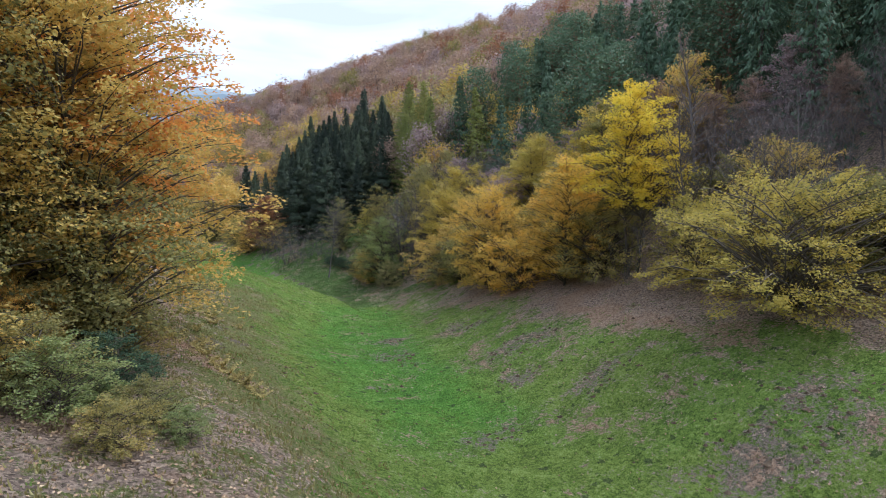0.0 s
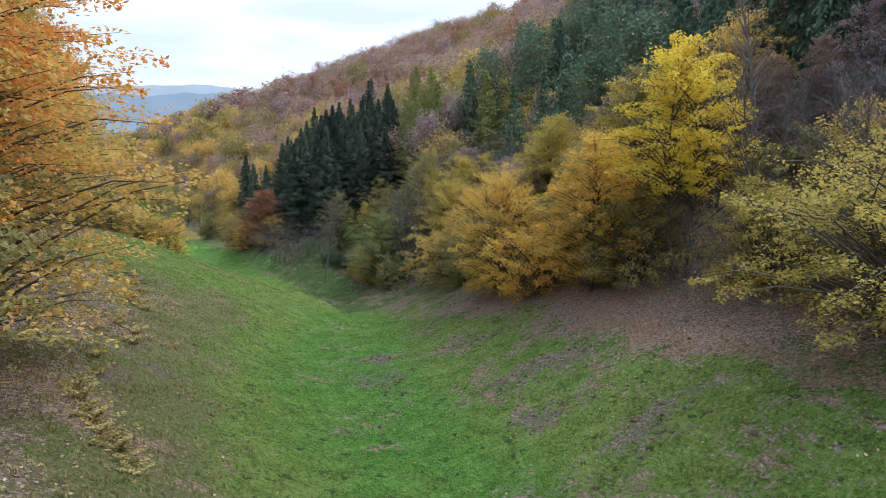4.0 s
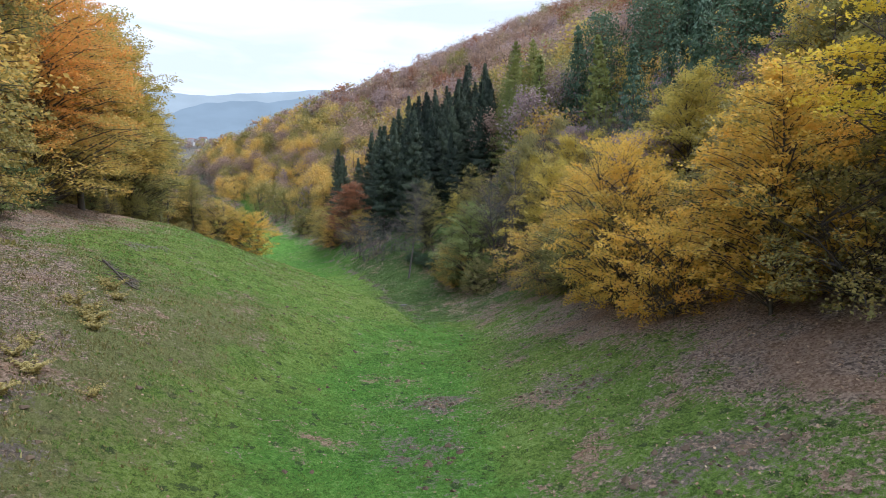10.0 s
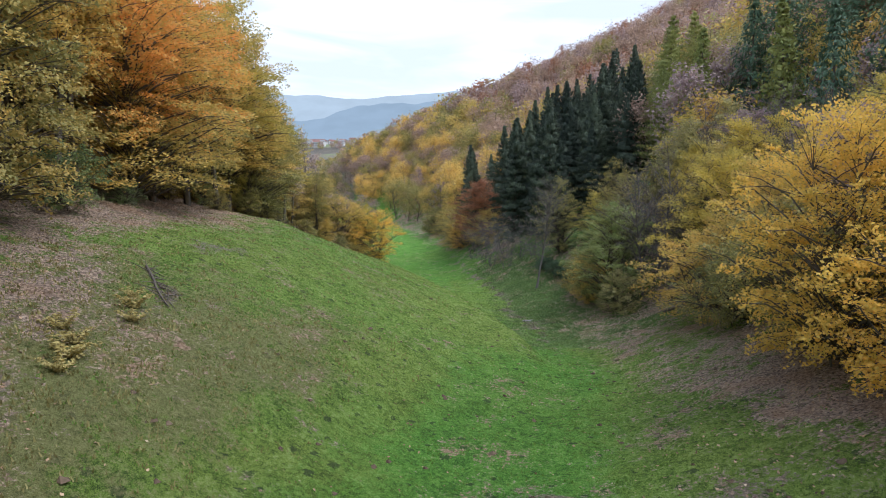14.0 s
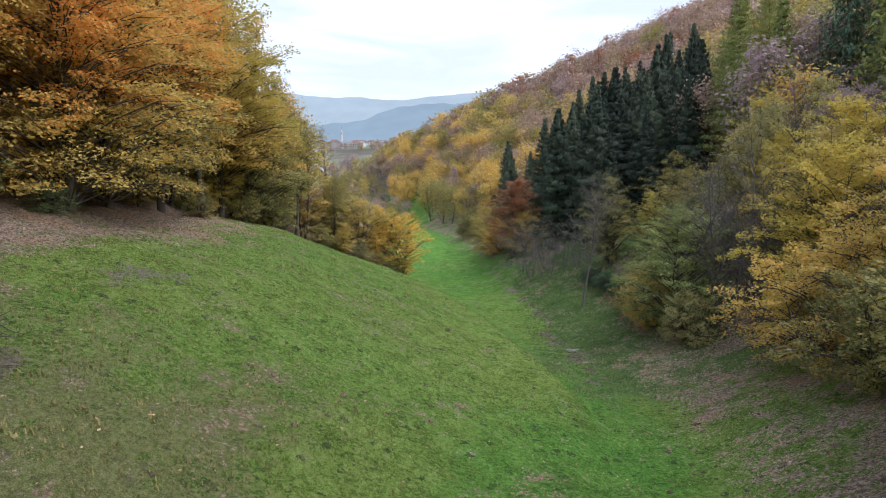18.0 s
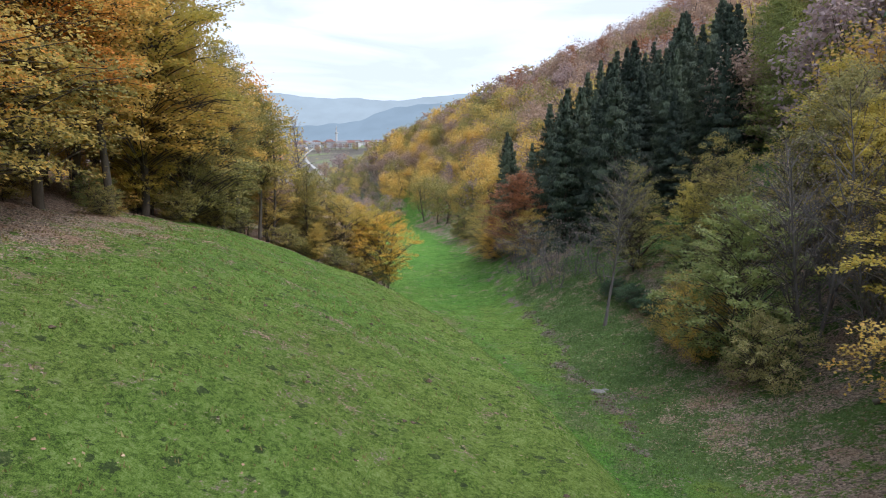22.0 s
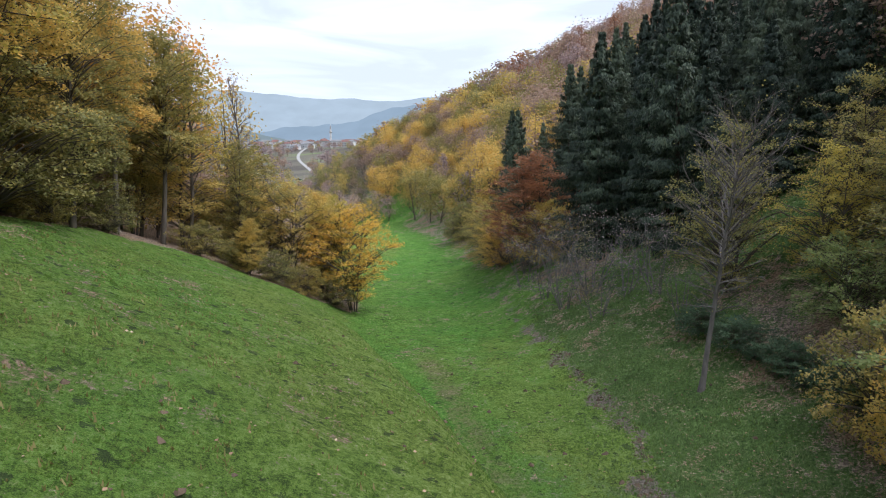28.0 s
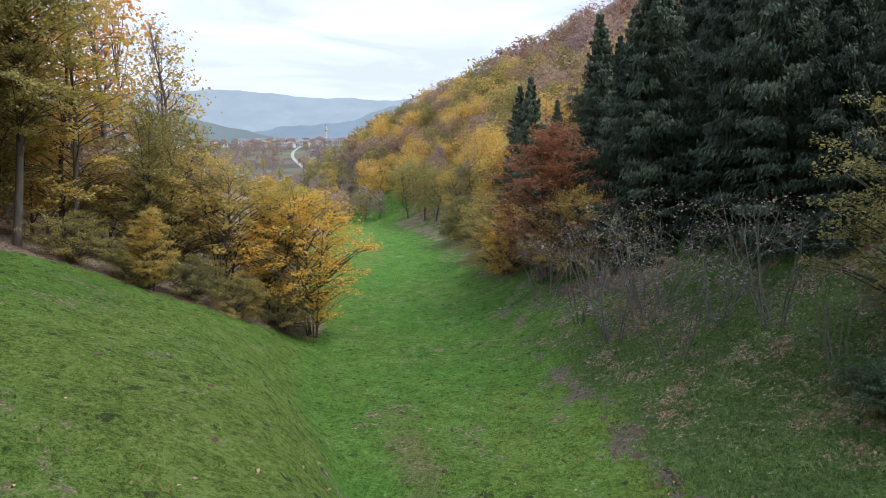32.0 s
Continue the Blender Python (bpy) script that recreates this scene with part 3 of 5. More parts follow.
BARE_SPOTS = ((13.2, 22.7, 1.3, 0.9), (14.2, 37.5, 1.3, 2.6), (20.1, 23.3, 2.4, 1.2), (20.6, 14.2, 3.4, 2.2), (20.8, 32.0, 2.4, 1.6), (21.3, 41.0, 1.8, 2.2), (17.8, 28.0, 1.6, 0.9),
              (23.4, 82.4, 1.2, 0.8), (10.6, 31.0, 0.7, 0.5), (16.2, 43.5, 1.2, 0.9), (2.3, 40.9, 0.5, 1.3), (1.2, 47.0, 0.5, 1.5), (3.5, 34.0, 0.6, 0.5), (18.6, 108.5, 1.0, 0.5), (2.0, 51.2, 0.9, 1.7), (3.0, 36.6, 0.6, 1.6), (2.2, 31.2, 0.8, 1.4), (0.8, 61.0, 1.2, 1.6))


def zones(x, y):
    """How much fallen leaf, dry grass, bare soil and rank dark growth covers the meadow, each 0 to 1."""
    wob = 1.6 * np.sin(y * 0.23 + 0.8) + 1.0 * np.sin(y * 0.61 + x * 0.2)
    e, g, d, q = x - right_edge(y), x - left_edge(y), x - floor_x(y), x - gully_x(y)
    early, mid_, late = smooth(70, 60, y), smooth(60, 70, y) * smooth(104, 97, y), smooth(97, 104, y)
    right = early * ((0.95 - 0.35 * smooth(50, 58, y)) * smooth(-6.8, -2.2, e + wob * 0.6) + 0.18 * smooth(2.0, 6.0, d) * smooth(-2.2, -6.8, e + wob * 0.6))
    right = right + mid_ * (0.44 * smooth(24.5, 29.0, x + wob * 0.5 + 2.5 * smooth(86, 78, y)) + 0.16 * smooth(0, 3, q))
    right = right + late * (0.30 * smooth(-0.3, 1.6, q) + 0.25 * smooth(1.0, 4.0, q) * smooth(108, 122, y))
    left = (0.74 * smooth(11.0, 4.0, g + wob * 0.9) * smooth(62, 50, y) + 0.8 * smooth(8.5, 3.0, g + wob * 0.5) * smooth(50, 62, y)) * smooth(98, 78, y)
    track = smooth(1.7, 0.7, np.abs(x - along(y, (10, 20, 25, 33, 46, 60), (0.8, 0.7, 0.7, 0.3, -0.9, -3), 2.0))) * smooth(60, 40, y)
    left = np.maximum(np.maximum(left, 0.6 * track), smooth(1.0, -0.6, g))
    dry = smooth(-5, -11, d) * (smooth(62, 46, y) + 0.16 * smooth(46, 62, y) * smooth(100, 80, y)) + 0.10 * smooth(-0.5, -3, d) * smooth(60, 75, y)
    band = np.abs(x - along(y, (60, 79.5, 88.3, 99.3, 112), (24, 19.9, 16.0, 13.2, 10.5), 2.0))
    dry = np.maximum(dry, 0.62 * smooth(1.5, 0.2, band) * smooth(66, 76, y) * smooth(112, 104, y))
    soil = 0.24 * smooth(1.5, 6, d) * smooth(60, 50, y)
    for bx, by, rx_, ry_ in BARE_SPOTS:
        soil = np.maximum(soil, 0.54 * np.exp(-0.45 * (((x - bx) / rx_) ** 2 + ((y - by) / ry_) ** 2)))
    path = along(y, (70, 80, 85, 94, 101, 108), (34, 32.4, 31.2, 29.9, 29.2, 29.4), 2.0)
    soil = np.maximum(soil, 0.75 * smooth(1.3, 0.4, np.abs(x - path)) * smooth(68, 74, y) * smooth(110, 104, y))
    gully = smooth(0.8 + 0.35 * np.sin(y * 0.8), 0.1, np.abs(q)) * (0.7 + 0.3 * np.sin(y * 1.7 + np.sin(y * 0.5))) * smooth(70, 78, y) * (0.45 + 0.55 * smooth(116, 106, y)) * smooth(150, 130, y)
    rank = smooth(-1.0, 1.5, q) * smooth(64, 76, y) * smooth(125, 106, y)
    rank = np.maximum(rank, 0.40 * smooth(-1.6, 1.2, d) * smooth(64, 71, y) * smooth(102, 90, y))
    right, left = right * smooth(290, 240, y), left * smooth(290, 240, y)
    spur = smooth(58, 68, y)
    lush = smooth(5, 0.5, d) * (smooth(-8, -3, d) * (1 - spur) + smooth(-1.6, -0.2, d) * spur)
    lush = np.maximum(lush, (0.1 + 0.35 * smooth(108, 116, y) + 0.45 * smooth(-1.6, 0, d)) * smooth(92, 108, y)) * smooth(16, 30, y)
    lush = np.maximum(lush, 0.5 * smooth(-6, -11, d) * smooth(70, 80, y))
    return np.clip(np.maximum(right, left), 0, 1), dry, np.maximum(soil, gully * 1.05), rank, lush


LF, DR, SO, RK, LU = zones(GX.ravel(), GY.ravel())
for key, values in (("litter", LF), ("dry", DR), ("soil", SO), ("rank", RK), ("lush", LU)):
    at = ground_me.attributes.new(key, 'FLOAT', 'POINT')
    at.data.foreach_set("value", values.astype(np.float32))


def ground_material():
    m, n, l = nodes_of("meadow")
    geo = n.new("ShaderNodeNewGeometry")
    pos = geo.outputs["Position"]

    def value(key):
        a = n.new("ShaderNodeAttribute")
        a.attribute_name = key
        return a.outputs["Fac"]

    def calc(op, a, b, c=None):
        k = n.new("ShaderNodeMath")
        k.operation = op
        for s, v in zip(k.inputs, (a, b, c)):
            if v is None:
                continue
            if isinstance(v, (int, float)):
                s.default_value = v
            else:
                l.new(v, s)
        return k.outputs[0]

    def step_(v, a, b):
        k = n.new("ShaderNodeMapRange")
        k.interpolation_type = 'SMOOTHSTEP'
        k.inputs["From Min"].default_value, k.inputs["From Max"].default_value = a, b
        l.new(v, k.inputs["Value"])
        return k.outputs["Result"]

    def cells(scale):
        k = n.new("ShaderNodeTexVoronoi")
        k.inputs["Scale"].default_value = scale
        l.new(pos, k.inputs["Vector"])
        pick = n.new("ShaderNodeSeparateColor")
        l.new(k.outputs["Color"], pick.inputs[0])
        return k.outputs["Distance"], pick.outputs[0]

    clod = noise_node(n, l, 2.2, 6, pos, 0.75)
    patchy, broad, mid, fine = noise_node(n, l, 0.33, 4, pos), noise_node(n, l, 0.09, 3, pos), noise_node(n, l, 0.9, 5, pos, 0.65), noise_node(n, l, 7.0, 5, pos, 0.75)
    blade = noise_node(n, l, 30.0, 3, pos, 0.7)
    dither = calc('MULTIPLY_ADD', fine, 0.45, calc('MULTIPLY_ADD', clod, 0.35, calc('MULTIPLY_ADD', mid, 0.3, calc('MULTIPLY_ADD', patchy, 0.4, -0.75))))

    def cover(key, gain=6.0, soft_=0.2):
        """A ragged cover that fills as much of the ground as the zone says."""
        v = calc('MULTIPLY_ADD', dither, gain, calc('MULTIPLY_ADD', value(key), 1.25, -0.14))
        return step_(v, 0.5 - soft_, 0.5 + soft_)

    tuft_d, tuft_c = cells(5.0)
    g = calc('MULTIPLY_ADD', blade, 1.7, calc('MULTIPLY_ADD', fine, 1.9, calc('MULTIPLY_ADD', mid, 0.9, calc('MULTIPLY_ADD', tuft_c, 0.22, -1.86))))
    grass = ramp_node(n, ((0.10, (0.062, 0.100, 0.028)), (0.40, (0.162, 0.242, 0.050)), (0.62, (0.233, 0.340, 0.070)), (0.95, (0.35, 0.44, 0.16))))
    l.new(g, grass.inputs["Fac"])
    rich = ramp_node(n, ((0.10, (0.044, 0.105, 0.026)), (0.40, (0.095, 0.240, 0.040)), (0.62, (0.135, 0.332, 0.052)), (0.95, (0.25, 0.43, 0.11))))
    l.new(g, rich.inputs["Fac"])
    lush = mix_node(n, l, 'MIX', calc('MULTIPLY_ADD', cover("lush", 5.0, 0.5), 0.75, calc('MULTIPLY', step_(broad, 0.44, 0.58), 0.25)), grass.outputs["Color"], rich.outputs["Color"])
    speck_d, speck_c = cells(1.5)
    speck = calc('LESS_THAN', calc('MULTIPLY_ADD', fine, 0.9, calc('MULTIPLY_ADD', speck_c, 0.30, speck_d)), 0.74)
    lush = mix_node(n, l, 'MIX', calc('MULTIPLY', speck, 0.72), lush, (0.050, 0.072, 0.036))
    hay = ramp_node(n, ((0.36, (0.115, 0.112, 0.050)), (0.52, (0.235, 0.215, 0.105)), (0.66, (0.40, 0.35, 0.20))))
    l.new(calc('MULTIPLY_ADD', fine, 0.5, calc('MULTIPLY', blade, 0.5)), hay.inputs["Fac"])
    col = mix_node(n, l, 'MIX', calc('MULTIPLY', cover("dry", 5.0, 0.35), 0.72), lush, hay.outputs["Color"])
    weeds = ramp_node(n, ((0.38, (0.038, 0.066, 0.030)), (0.50, (0.120, 0.205, 0.066)), (0.64, (0.22, 0.33, 0.12))))
    l.new(calc('MULTIPLY_ADD', fine, 0.6, calc('MULTIPLY', clod, 0.4)), weeds.inputs["Fac"])
    col = mix_node(n, l, 'MIX', calc('MULTIPLY', cover("rank", 4.0, 0.3), 0.85), col, weeds.outputs["Color"])
    earth = ramp_node(n, ((0.36, (0.080, 0.068, 0.060)), (0.50, (0.212, 0.180, 0.155)), (0.66, (0.38, 0.33, 0.285))))
    l.new(calc('MULTIPLY_ADD', fine, 0.6, calc('MULTIPLY', blade, 0.4)), earth.inputs["Fac"])
    col = mix_node(n, l, 'MIX', cover("soil"), col, earth.outputs["Color"])
    leaf_d, leaf_c = cells(13.0)
    litter = ramp_node(n, ((0.0, (0.08, 0.063, 0.053)), (0.30, (0.255, 0.195, 0.162)), (0.62, (0.455, 0.345, 0.278)), (0.88, (0.62, 0.49, 0.38)), (1.0, (0.72, 0.62, 0.52))))
    l.new(calc('MULTIPLY_ADD', fine, 1.0, calc('MULTIPLY_ADD', leaf_c, 0.7, -0.38)), litter.inputs["Fac"])
    fallen = mix_node(n, l, 'MIX', calc('MULTIPLY', step_(patchy, 0.5, 0.68), 0.35), litter.outputs["Color"], (0.42, 0.235, 0.12))
    col = mix_node(n, l, 'MIX', cover("litter"), col, fallen)
    # the bottom of the far valley: scrub and dull winter pasture, haze greyed into the colour
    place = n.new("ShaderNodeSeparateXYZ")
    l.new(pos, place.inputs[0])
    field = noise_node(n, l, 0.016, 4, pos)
    hazed_scrub = ramp_node(n, ((0.40, (0.105, 0.095, 0.082)), (0.52, (0.160, 0.145, 0.118)), (0.60, (0.165, 0.200, 0.100)), (0.70, (0.19, 0.25, 0.12))))
    l.new(calc('MULTIPLY_ADD', mid, 0.15, calc('MULTIPLY', field, 0.87)), hazed_scrub.inputs["Fac"])
    col = mix_node(n, l, 'MIX', step_(place.outputs[1], 235, 300), col, hazed_scrub.outputs["Color"])
    d, o, bp = n.new("ShaderNodeBsdfPrincipled"), n.new("ShaderNodeOutputMaterial"), n.new("ShaderNodeBump")
    d.inputs["Roughness"].default_value = 0.95
    d.inputs["Specular IOR Level"].default_value = 0.1
    bp.inputs["Strength"].default_value = 1.0
    bp.inputs["Distance"].default_value = 0.3
    l.new(calc('ADD', fine, calc('MULTIPLY', blade, 0.5)), bp.inputs["Height"])
    l.new(bp.outputs[0], d.inputs["Normal"])
    l.new(col, d.inputs["Base Color"])
    l.new(d.outputs[0], o.inputs["Surface"])
    return m


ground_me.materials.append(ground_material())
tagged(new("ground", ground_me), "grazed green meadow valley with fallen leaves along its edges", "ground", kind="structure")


# ---------------------------------------------------------------- tree patterns
KINDS = {}


def kind(key, arrays, bark=BARK):
    KINDS[key] = (arrays, bark)


kind("beech_a", spray_tree(1, 20, 5.2, 0.05, CONE, 430, 110, 0.125, 1.9, 0.07, inner=0.34, split=0.26, limbs=0.7, gap=0.26))
kind("beech_b", spray_tree(2, 18, 4.7, 0.04, FULL, 400, 105, 0.125, 1.7, 0.07, inner=0.34, split=0.28, limbs=0.7, gap=0.26))
kind("beech_c", spray_tree(3, 19, 3.5, 0.34, OVAL, 220, 80, 0.145, 1.6, 0.09, limbs=0.8, slim=1.1))
kind("beech_d", spray_tree(19, 19, 4.2, 0.2, FULL, 360, 95, 0.125, 1.6, 0.08, inner=0.34, split=0.22, limbs=0.7, gap=0.2, slim=1.1))
kind("slender", spray_tree(16, 16, 2.7, 0.12, FULL, 230, 66, 0.115, 1.2, 0.10, stems=2, split=0.34, limbs=0.7, gap=0.2, slim=1.1))
kind("round_a", spray_tree(4, 10, 4.7, 0.03, DOME, 520, 60, 0.115, 1.1, 0.10, stems=4, limbs=0.6, inner=0.35))
kind("high_crown", spray_tree(20, 13, 3.3, 0.36, DOME, 330, 66, 0.11, 1.05, 0.11, stems=2, limbs=0.7, ragged=1.2, inner=0.35))
kind("round_b", spray_tree(5, 9, 3.5, 0.04, DOME, 330, 62, 0.112, 1.0, 0.11, stems=3, limbs=0.6, ragged=1.3, inner=0.35))
kind("round_c", spray_tree(6, 11, 3.3, 0.08, OVAL, 360, 60, 0.115, 1.0, 0.11, stems=2, limbs=0.6, ragged=1.2, inner=0.35))
kind("open_crown", spray_tree(17, 10, 3.7, 0.05, OVAL, 250, 66, 0.108, 1.15, 0.10, stems=3, limbs=1.0, ragged=1.4, inner=0.45, gap=0.28, slim=1.15))
kind("shrub_a", spray_tree(7, 5, 3.0, 0.02, FULL, 220, 62, 0.088, 0.85, 0.12, stems=5, limbs=0.6, ragged=1.4))
kind("shrub_b", spray_tree(8, 4, 2.3, 0.02, FULL, 170, 58, 0.086, 0.7, 0.12, stems=4, limbs=0.6, ragged=1.4))
kind("hazel", spray_tree(18, 7, 5.6, 0.0, FULL, 440, 66, 0.094, 1.1, 0.10, stems=7, limbs=0.8, ragged=1.5, inner=0.4, gap=0.2))
kind("sparse_a", broadleaf(9, 19, 3.2, 0.30, 1500, 0.07, bare=0.35, layered=-0.8, fork=0.9, twigs=0.8, thick=2.2, fluff=0.35, lift=0.75, lean=0.25), BARK_GREY)
kind("sparse_b", broadleaf(10, 14, 3.9, 0.3, 700, 0.07, bare=0.45, layered=-0.3, fork=1.0, lean=1.3, twigs=1.5, thick=1.15, slim=0.95, lift=0.5, point=0.35, bottom=0.45), BARK_GREY)
kind("sparse_c", broadleaf(14, 6, 2.4, 0.05, 1100, 0.06, stems=5, bare=0.2, layered=0.4, twigs=0.6, thick=1.8, fluff=0.5), BARK_PALE)
kind("bare_a", broadleaf(11, 12, 4.0, 0.15, 300, 0.08, stems=3, bare=0.5, layered=-0.6, fork=1.0, twigs=1.4, thick=1.1, lift=0.6, slim=1.1), BARK_GREY)
kind("bare_b", broadleaf(12, 6, 3.2, 0.04, 360, 0.07, stems=6, bare=0.4, layered=0.3, fork=1.2, twigs=0.55, thick=2.3), BARK_PALE)
kind("stemmy", spray_tree(15, 10, 3.4, 0.10, FAN, 260, 48, 0.12, 1.0, 0.11, stems=6, limbs=0.7, ragged=1.3, gap=0.12, slim=1.2))
kind("spruce_a", conifer(21, 20, 4.6, 0.02, 40000, 0.095))
kind("larch", conifer(47, 19, 5.2, 0.06, 20000, 0.11, "larch"))
kind("spruce_b", conifer(22, 18, 4.1, 0.04, 36000, 0.095))


def fern(seed):
    """A rosette of arching fronds with leaflets along both sides."""
    rng = np.random.default_rng(seed)
    wood, cs, ns = Wood(), [], []
    for k in range(11):
        a = k * 0.571 * 2 + rng.normal(0, 0.2)
        rib = limb_points(rng, (0, 0, -0.05), (math.cos(a) * 0.45, math.sin(a) * 0.45, 0.9), rng.uniform(0.7, 1.1), 6, -0.11, 0.05)
        wood.tube(rib, np.linspace(0.012, 0.004, 7), 3)
        for j in range(1, 7):
            side = np.array([-math.sin(a), math.cos(a), 0])
            for s in (-1, 0, 1):
                for q in range(3):
                    cs.append(rib[j] + side * s * (0.05 + 0.05 * q) * (1.4 - j / 6) + rng.normal(0, 0.02, 3))
                    ns.append((math.cos(a) * 0.5, math.sin(a) * 0.5, 1.0))
    return wood.arrays(), leaf_quads(rng, np.array(cs), np.array(ns), 0.075, 0.7, 1.8)


kind("fern", fern(13), BARK)

PATTERNS = {}


LOWER = {"orange": "amber", "amber": "olive", "yellow": "amber", "olive": "olive", "rust": "amber"}


def tree(key, colour, x, y, tall, label, name="tree", group="", wide=1.0, turn=None, category="tree"):
    """One tree as a thing: trunk and crown, from the pattern, scaled to its height."""
    arrays, bark = KINDS[key]
    native = arrays[0][0][:, 2].max()
    if key not in PATTERNS:
        PATTERNS[key] = mesh_of(key + "_trunk", *arrays[0], bark, True)
        PATTERNS[key, "crown"] = mesh_of(key + "_crown", *arrays[1], LEAF["amber"])
    s = tall / native
    turn = random.uniform(0, 360) if turn is None else turn
    top = new(name)
    top.empty_display_size = 0.3
    top.matrix_world = pose(x, y, z_at(x, y) - 0.05, 0, 0, turn) @ Matrix.Diagonal((s * wide, s * wide, s, 1))
    child("trunk", PATTERNS[key], top)
    slot = child("crown", PATTERNS[key, "crown"], top).material_slots[0]
    slot.link, slot.material = 'OBJECT', LEAF[colour]
    if len(arrays) > 2:
        if (key, "lower") not in PATTERNS:
            PATTERNS[key, "lower"] = mesh_of(key + "_skirt", *arrays[2], LEAF["olive"])
        slot = child("skirt", PATTERNS[key, "lower"], top, "lowest boughs, greener than the top").material_slots[0]
        slot.link, slot.material = 'OBJECT', LEAF[LOWER[colour]]
    return tagged(top, label, category, group)


def shrub(key, colour, x, y, tall, label, wide=1.0, group=""):
    return tree(key, colour, x, y, tall, label, "shrub", group, wide, category="shrub")


# trees and shrubs along the right-hand edge of the meadow
tree("high_crown", "lemon", 30.8, 33.4, 13.6, "bright yellow autumn tree at the edge of the wood", wide=1.0)
shrub("bare_b", "brown", 29.8, 33.4, 5.0, "tangle of bare twigs below the bright yellow tree", 1.0)
shrub("hazel", "yellow", 28.4, 19.6, 7.2, "low spreading yellow-green hazel bush beside the leaf-strewn slope", 1.0)
shrub("shrub_a", "yellow", 30.2, 27.2, 5.6, "yellow-leaved shrub with thin dark stems", 0.9)
shrub("bare_b", "brown", 29.6, 29.6, 4.4, "tangle of bare arching twigs at the edge of the wood", 1.2)
tree("bare_a", "brown", 32.6, 29.4, 12.5, "bare purple-grey tree behind the hazel bush")
tree("bare_a", "mauve", 33.2, 24.5, 11.5, "bare purple-grey tree above the slope")
tree("bare_a", "brown", 33.8, 36.5, 11.0, "bare grey tree behind the golden one")
tree("sparse_a", "brown", 36.0, 33.0, 15.0, "thin birch with its last pale leaves")
tree("round_c", "gold", 28.7, 38.6, 10.2, "golden tree with dark branches showing through", wide=1.05)
tree("round_a", "gold", 27.9, 48.8, 10.0, "broad golden hornbeam branching from the ground", wide=0.77)
shrub("shrub_b", "gold", 27.2, 43.2, 5.2, "low golden shrub at the foot of the hornbeam", 0.85)
tree("round_b", "yellow", 35.0, 73.0, 11.0, "yellow-green tree among bare bushes", wide=1.0)
tree("open_crown", "olive", 36.2, 76.5, 12.0, "half-bare olive tree on the slope", wide=0.9)
tree("round_c", "amber", 35.0, 60.0, 10.0, "golden tree on the wooded slope")
shrub("round_b", "green", 29.6, 84.0, 9.6, "rounded grey-green bush at the edge of the wood", 0.98)
shrub("shrub_b", "amber", 28.4, 86.2, 4.4, "golden bush beside the green one", 0.8)
shrub("shrub_b", "straw", 29.6, 80.2, 3.8, "pale yellow bush against the green one", 0.85)
tree("bare_a", "brown", 32.5, 82.0, 15.0, "leafless grey-brown tree with fine upright twigs", wide=1.0)
shrub("shrub_a", "amber", 31.6, 68.0, 6.4, "golden shrub over leaf litter", 1.0)
tree("round_b", "amber", 33.2, 64.5, 9.5, "golden bushy tree above the leaf litter", wide=0.9)
shrub("shrub_b", "olive", 28.6, 89.4, 4.4, "yellow-green shrub beside the track", 0.8)
w = KINDS["sparse_b"][0][0][0]
w = w[w[:, 2].argmax()]
tree("sparse_b", "olive", 24.6, 95.5, 13.8, "leaning tree, nearly bare, with pale twigs and a few yellow leaves", turn=300 - math.degrees(math.atan2(w[1], w[0])))
tree("open_crown", "olive", 28.8, 102.6, 9.6, "dull-gold tree in front of the dark spruces", wide=0.85)
shrub("sparse_c", "straw", 22.8, 112.2, 6.2, "grey-twigged shrub with its last pale leaves", 1.2)
tree("round_c", "rust", 20.6, 131.0, 11.5, "rust-red tree at the edge of the meadow", wide=1.3)
shrub("shrub_a", "olive", 17.0, 151.0, 6.5, "yellow-green bush at the edge of the meadow")
for x, y, h in ((44.5, 111.0, 17.5), (46.5, 115.5, 19.0), (43.0, 106.5, 14.5), (49.5, 112.5, 17.0)):
    tree("larch", "larch", x, y, h, "tall pale green larch beside the dark spruces", "larch", "larches on the slope")
tree("round_b", "amber", 17.6, 137.0, 6.5, "golden young tree below the rust-red one")

for x, y, h, tone in ((33.0, 92.0, 7.5, "olive"), (34.5, 96.5, 8.0, "olive"), (32.0, 98.5, 7.0, "yellow"), (36.0, 90.0, 9.0, "olive"), (35.0, 101.5, 8.0, "olive"), (37.5, 84.0, 9.5, "yellow"), (36.5, 79.0, 9.0, "olive")):
    tree("open_crown", tone, x, y, h, {"olive": "dull olive bushy tree beside the track", "yellow": "yellow bushy tree beside the track"}[tone], group="bushy trees beside the track")
for x, y, h in ((22.6, 108.0, 4.2), (24.6, 109.5, 5.2), (26.4, 103.2, 3.6), (20.6, 117.5, 6.0), (19.4, 124.0, 6.2), (21.4, 112.6, 5.4), (23.4, 113.4, 6.4), (21.8, 120.5, 6.6), (26.3, 107.0, 5.6), (18.2, 145.0, 5.5), (20.2, 128.2, 6.0)):
    shrub("bare_b", "mauve", x, y, h, "bare thicket of pale arching twigs below the spruces", 1.5, "bare thickets")

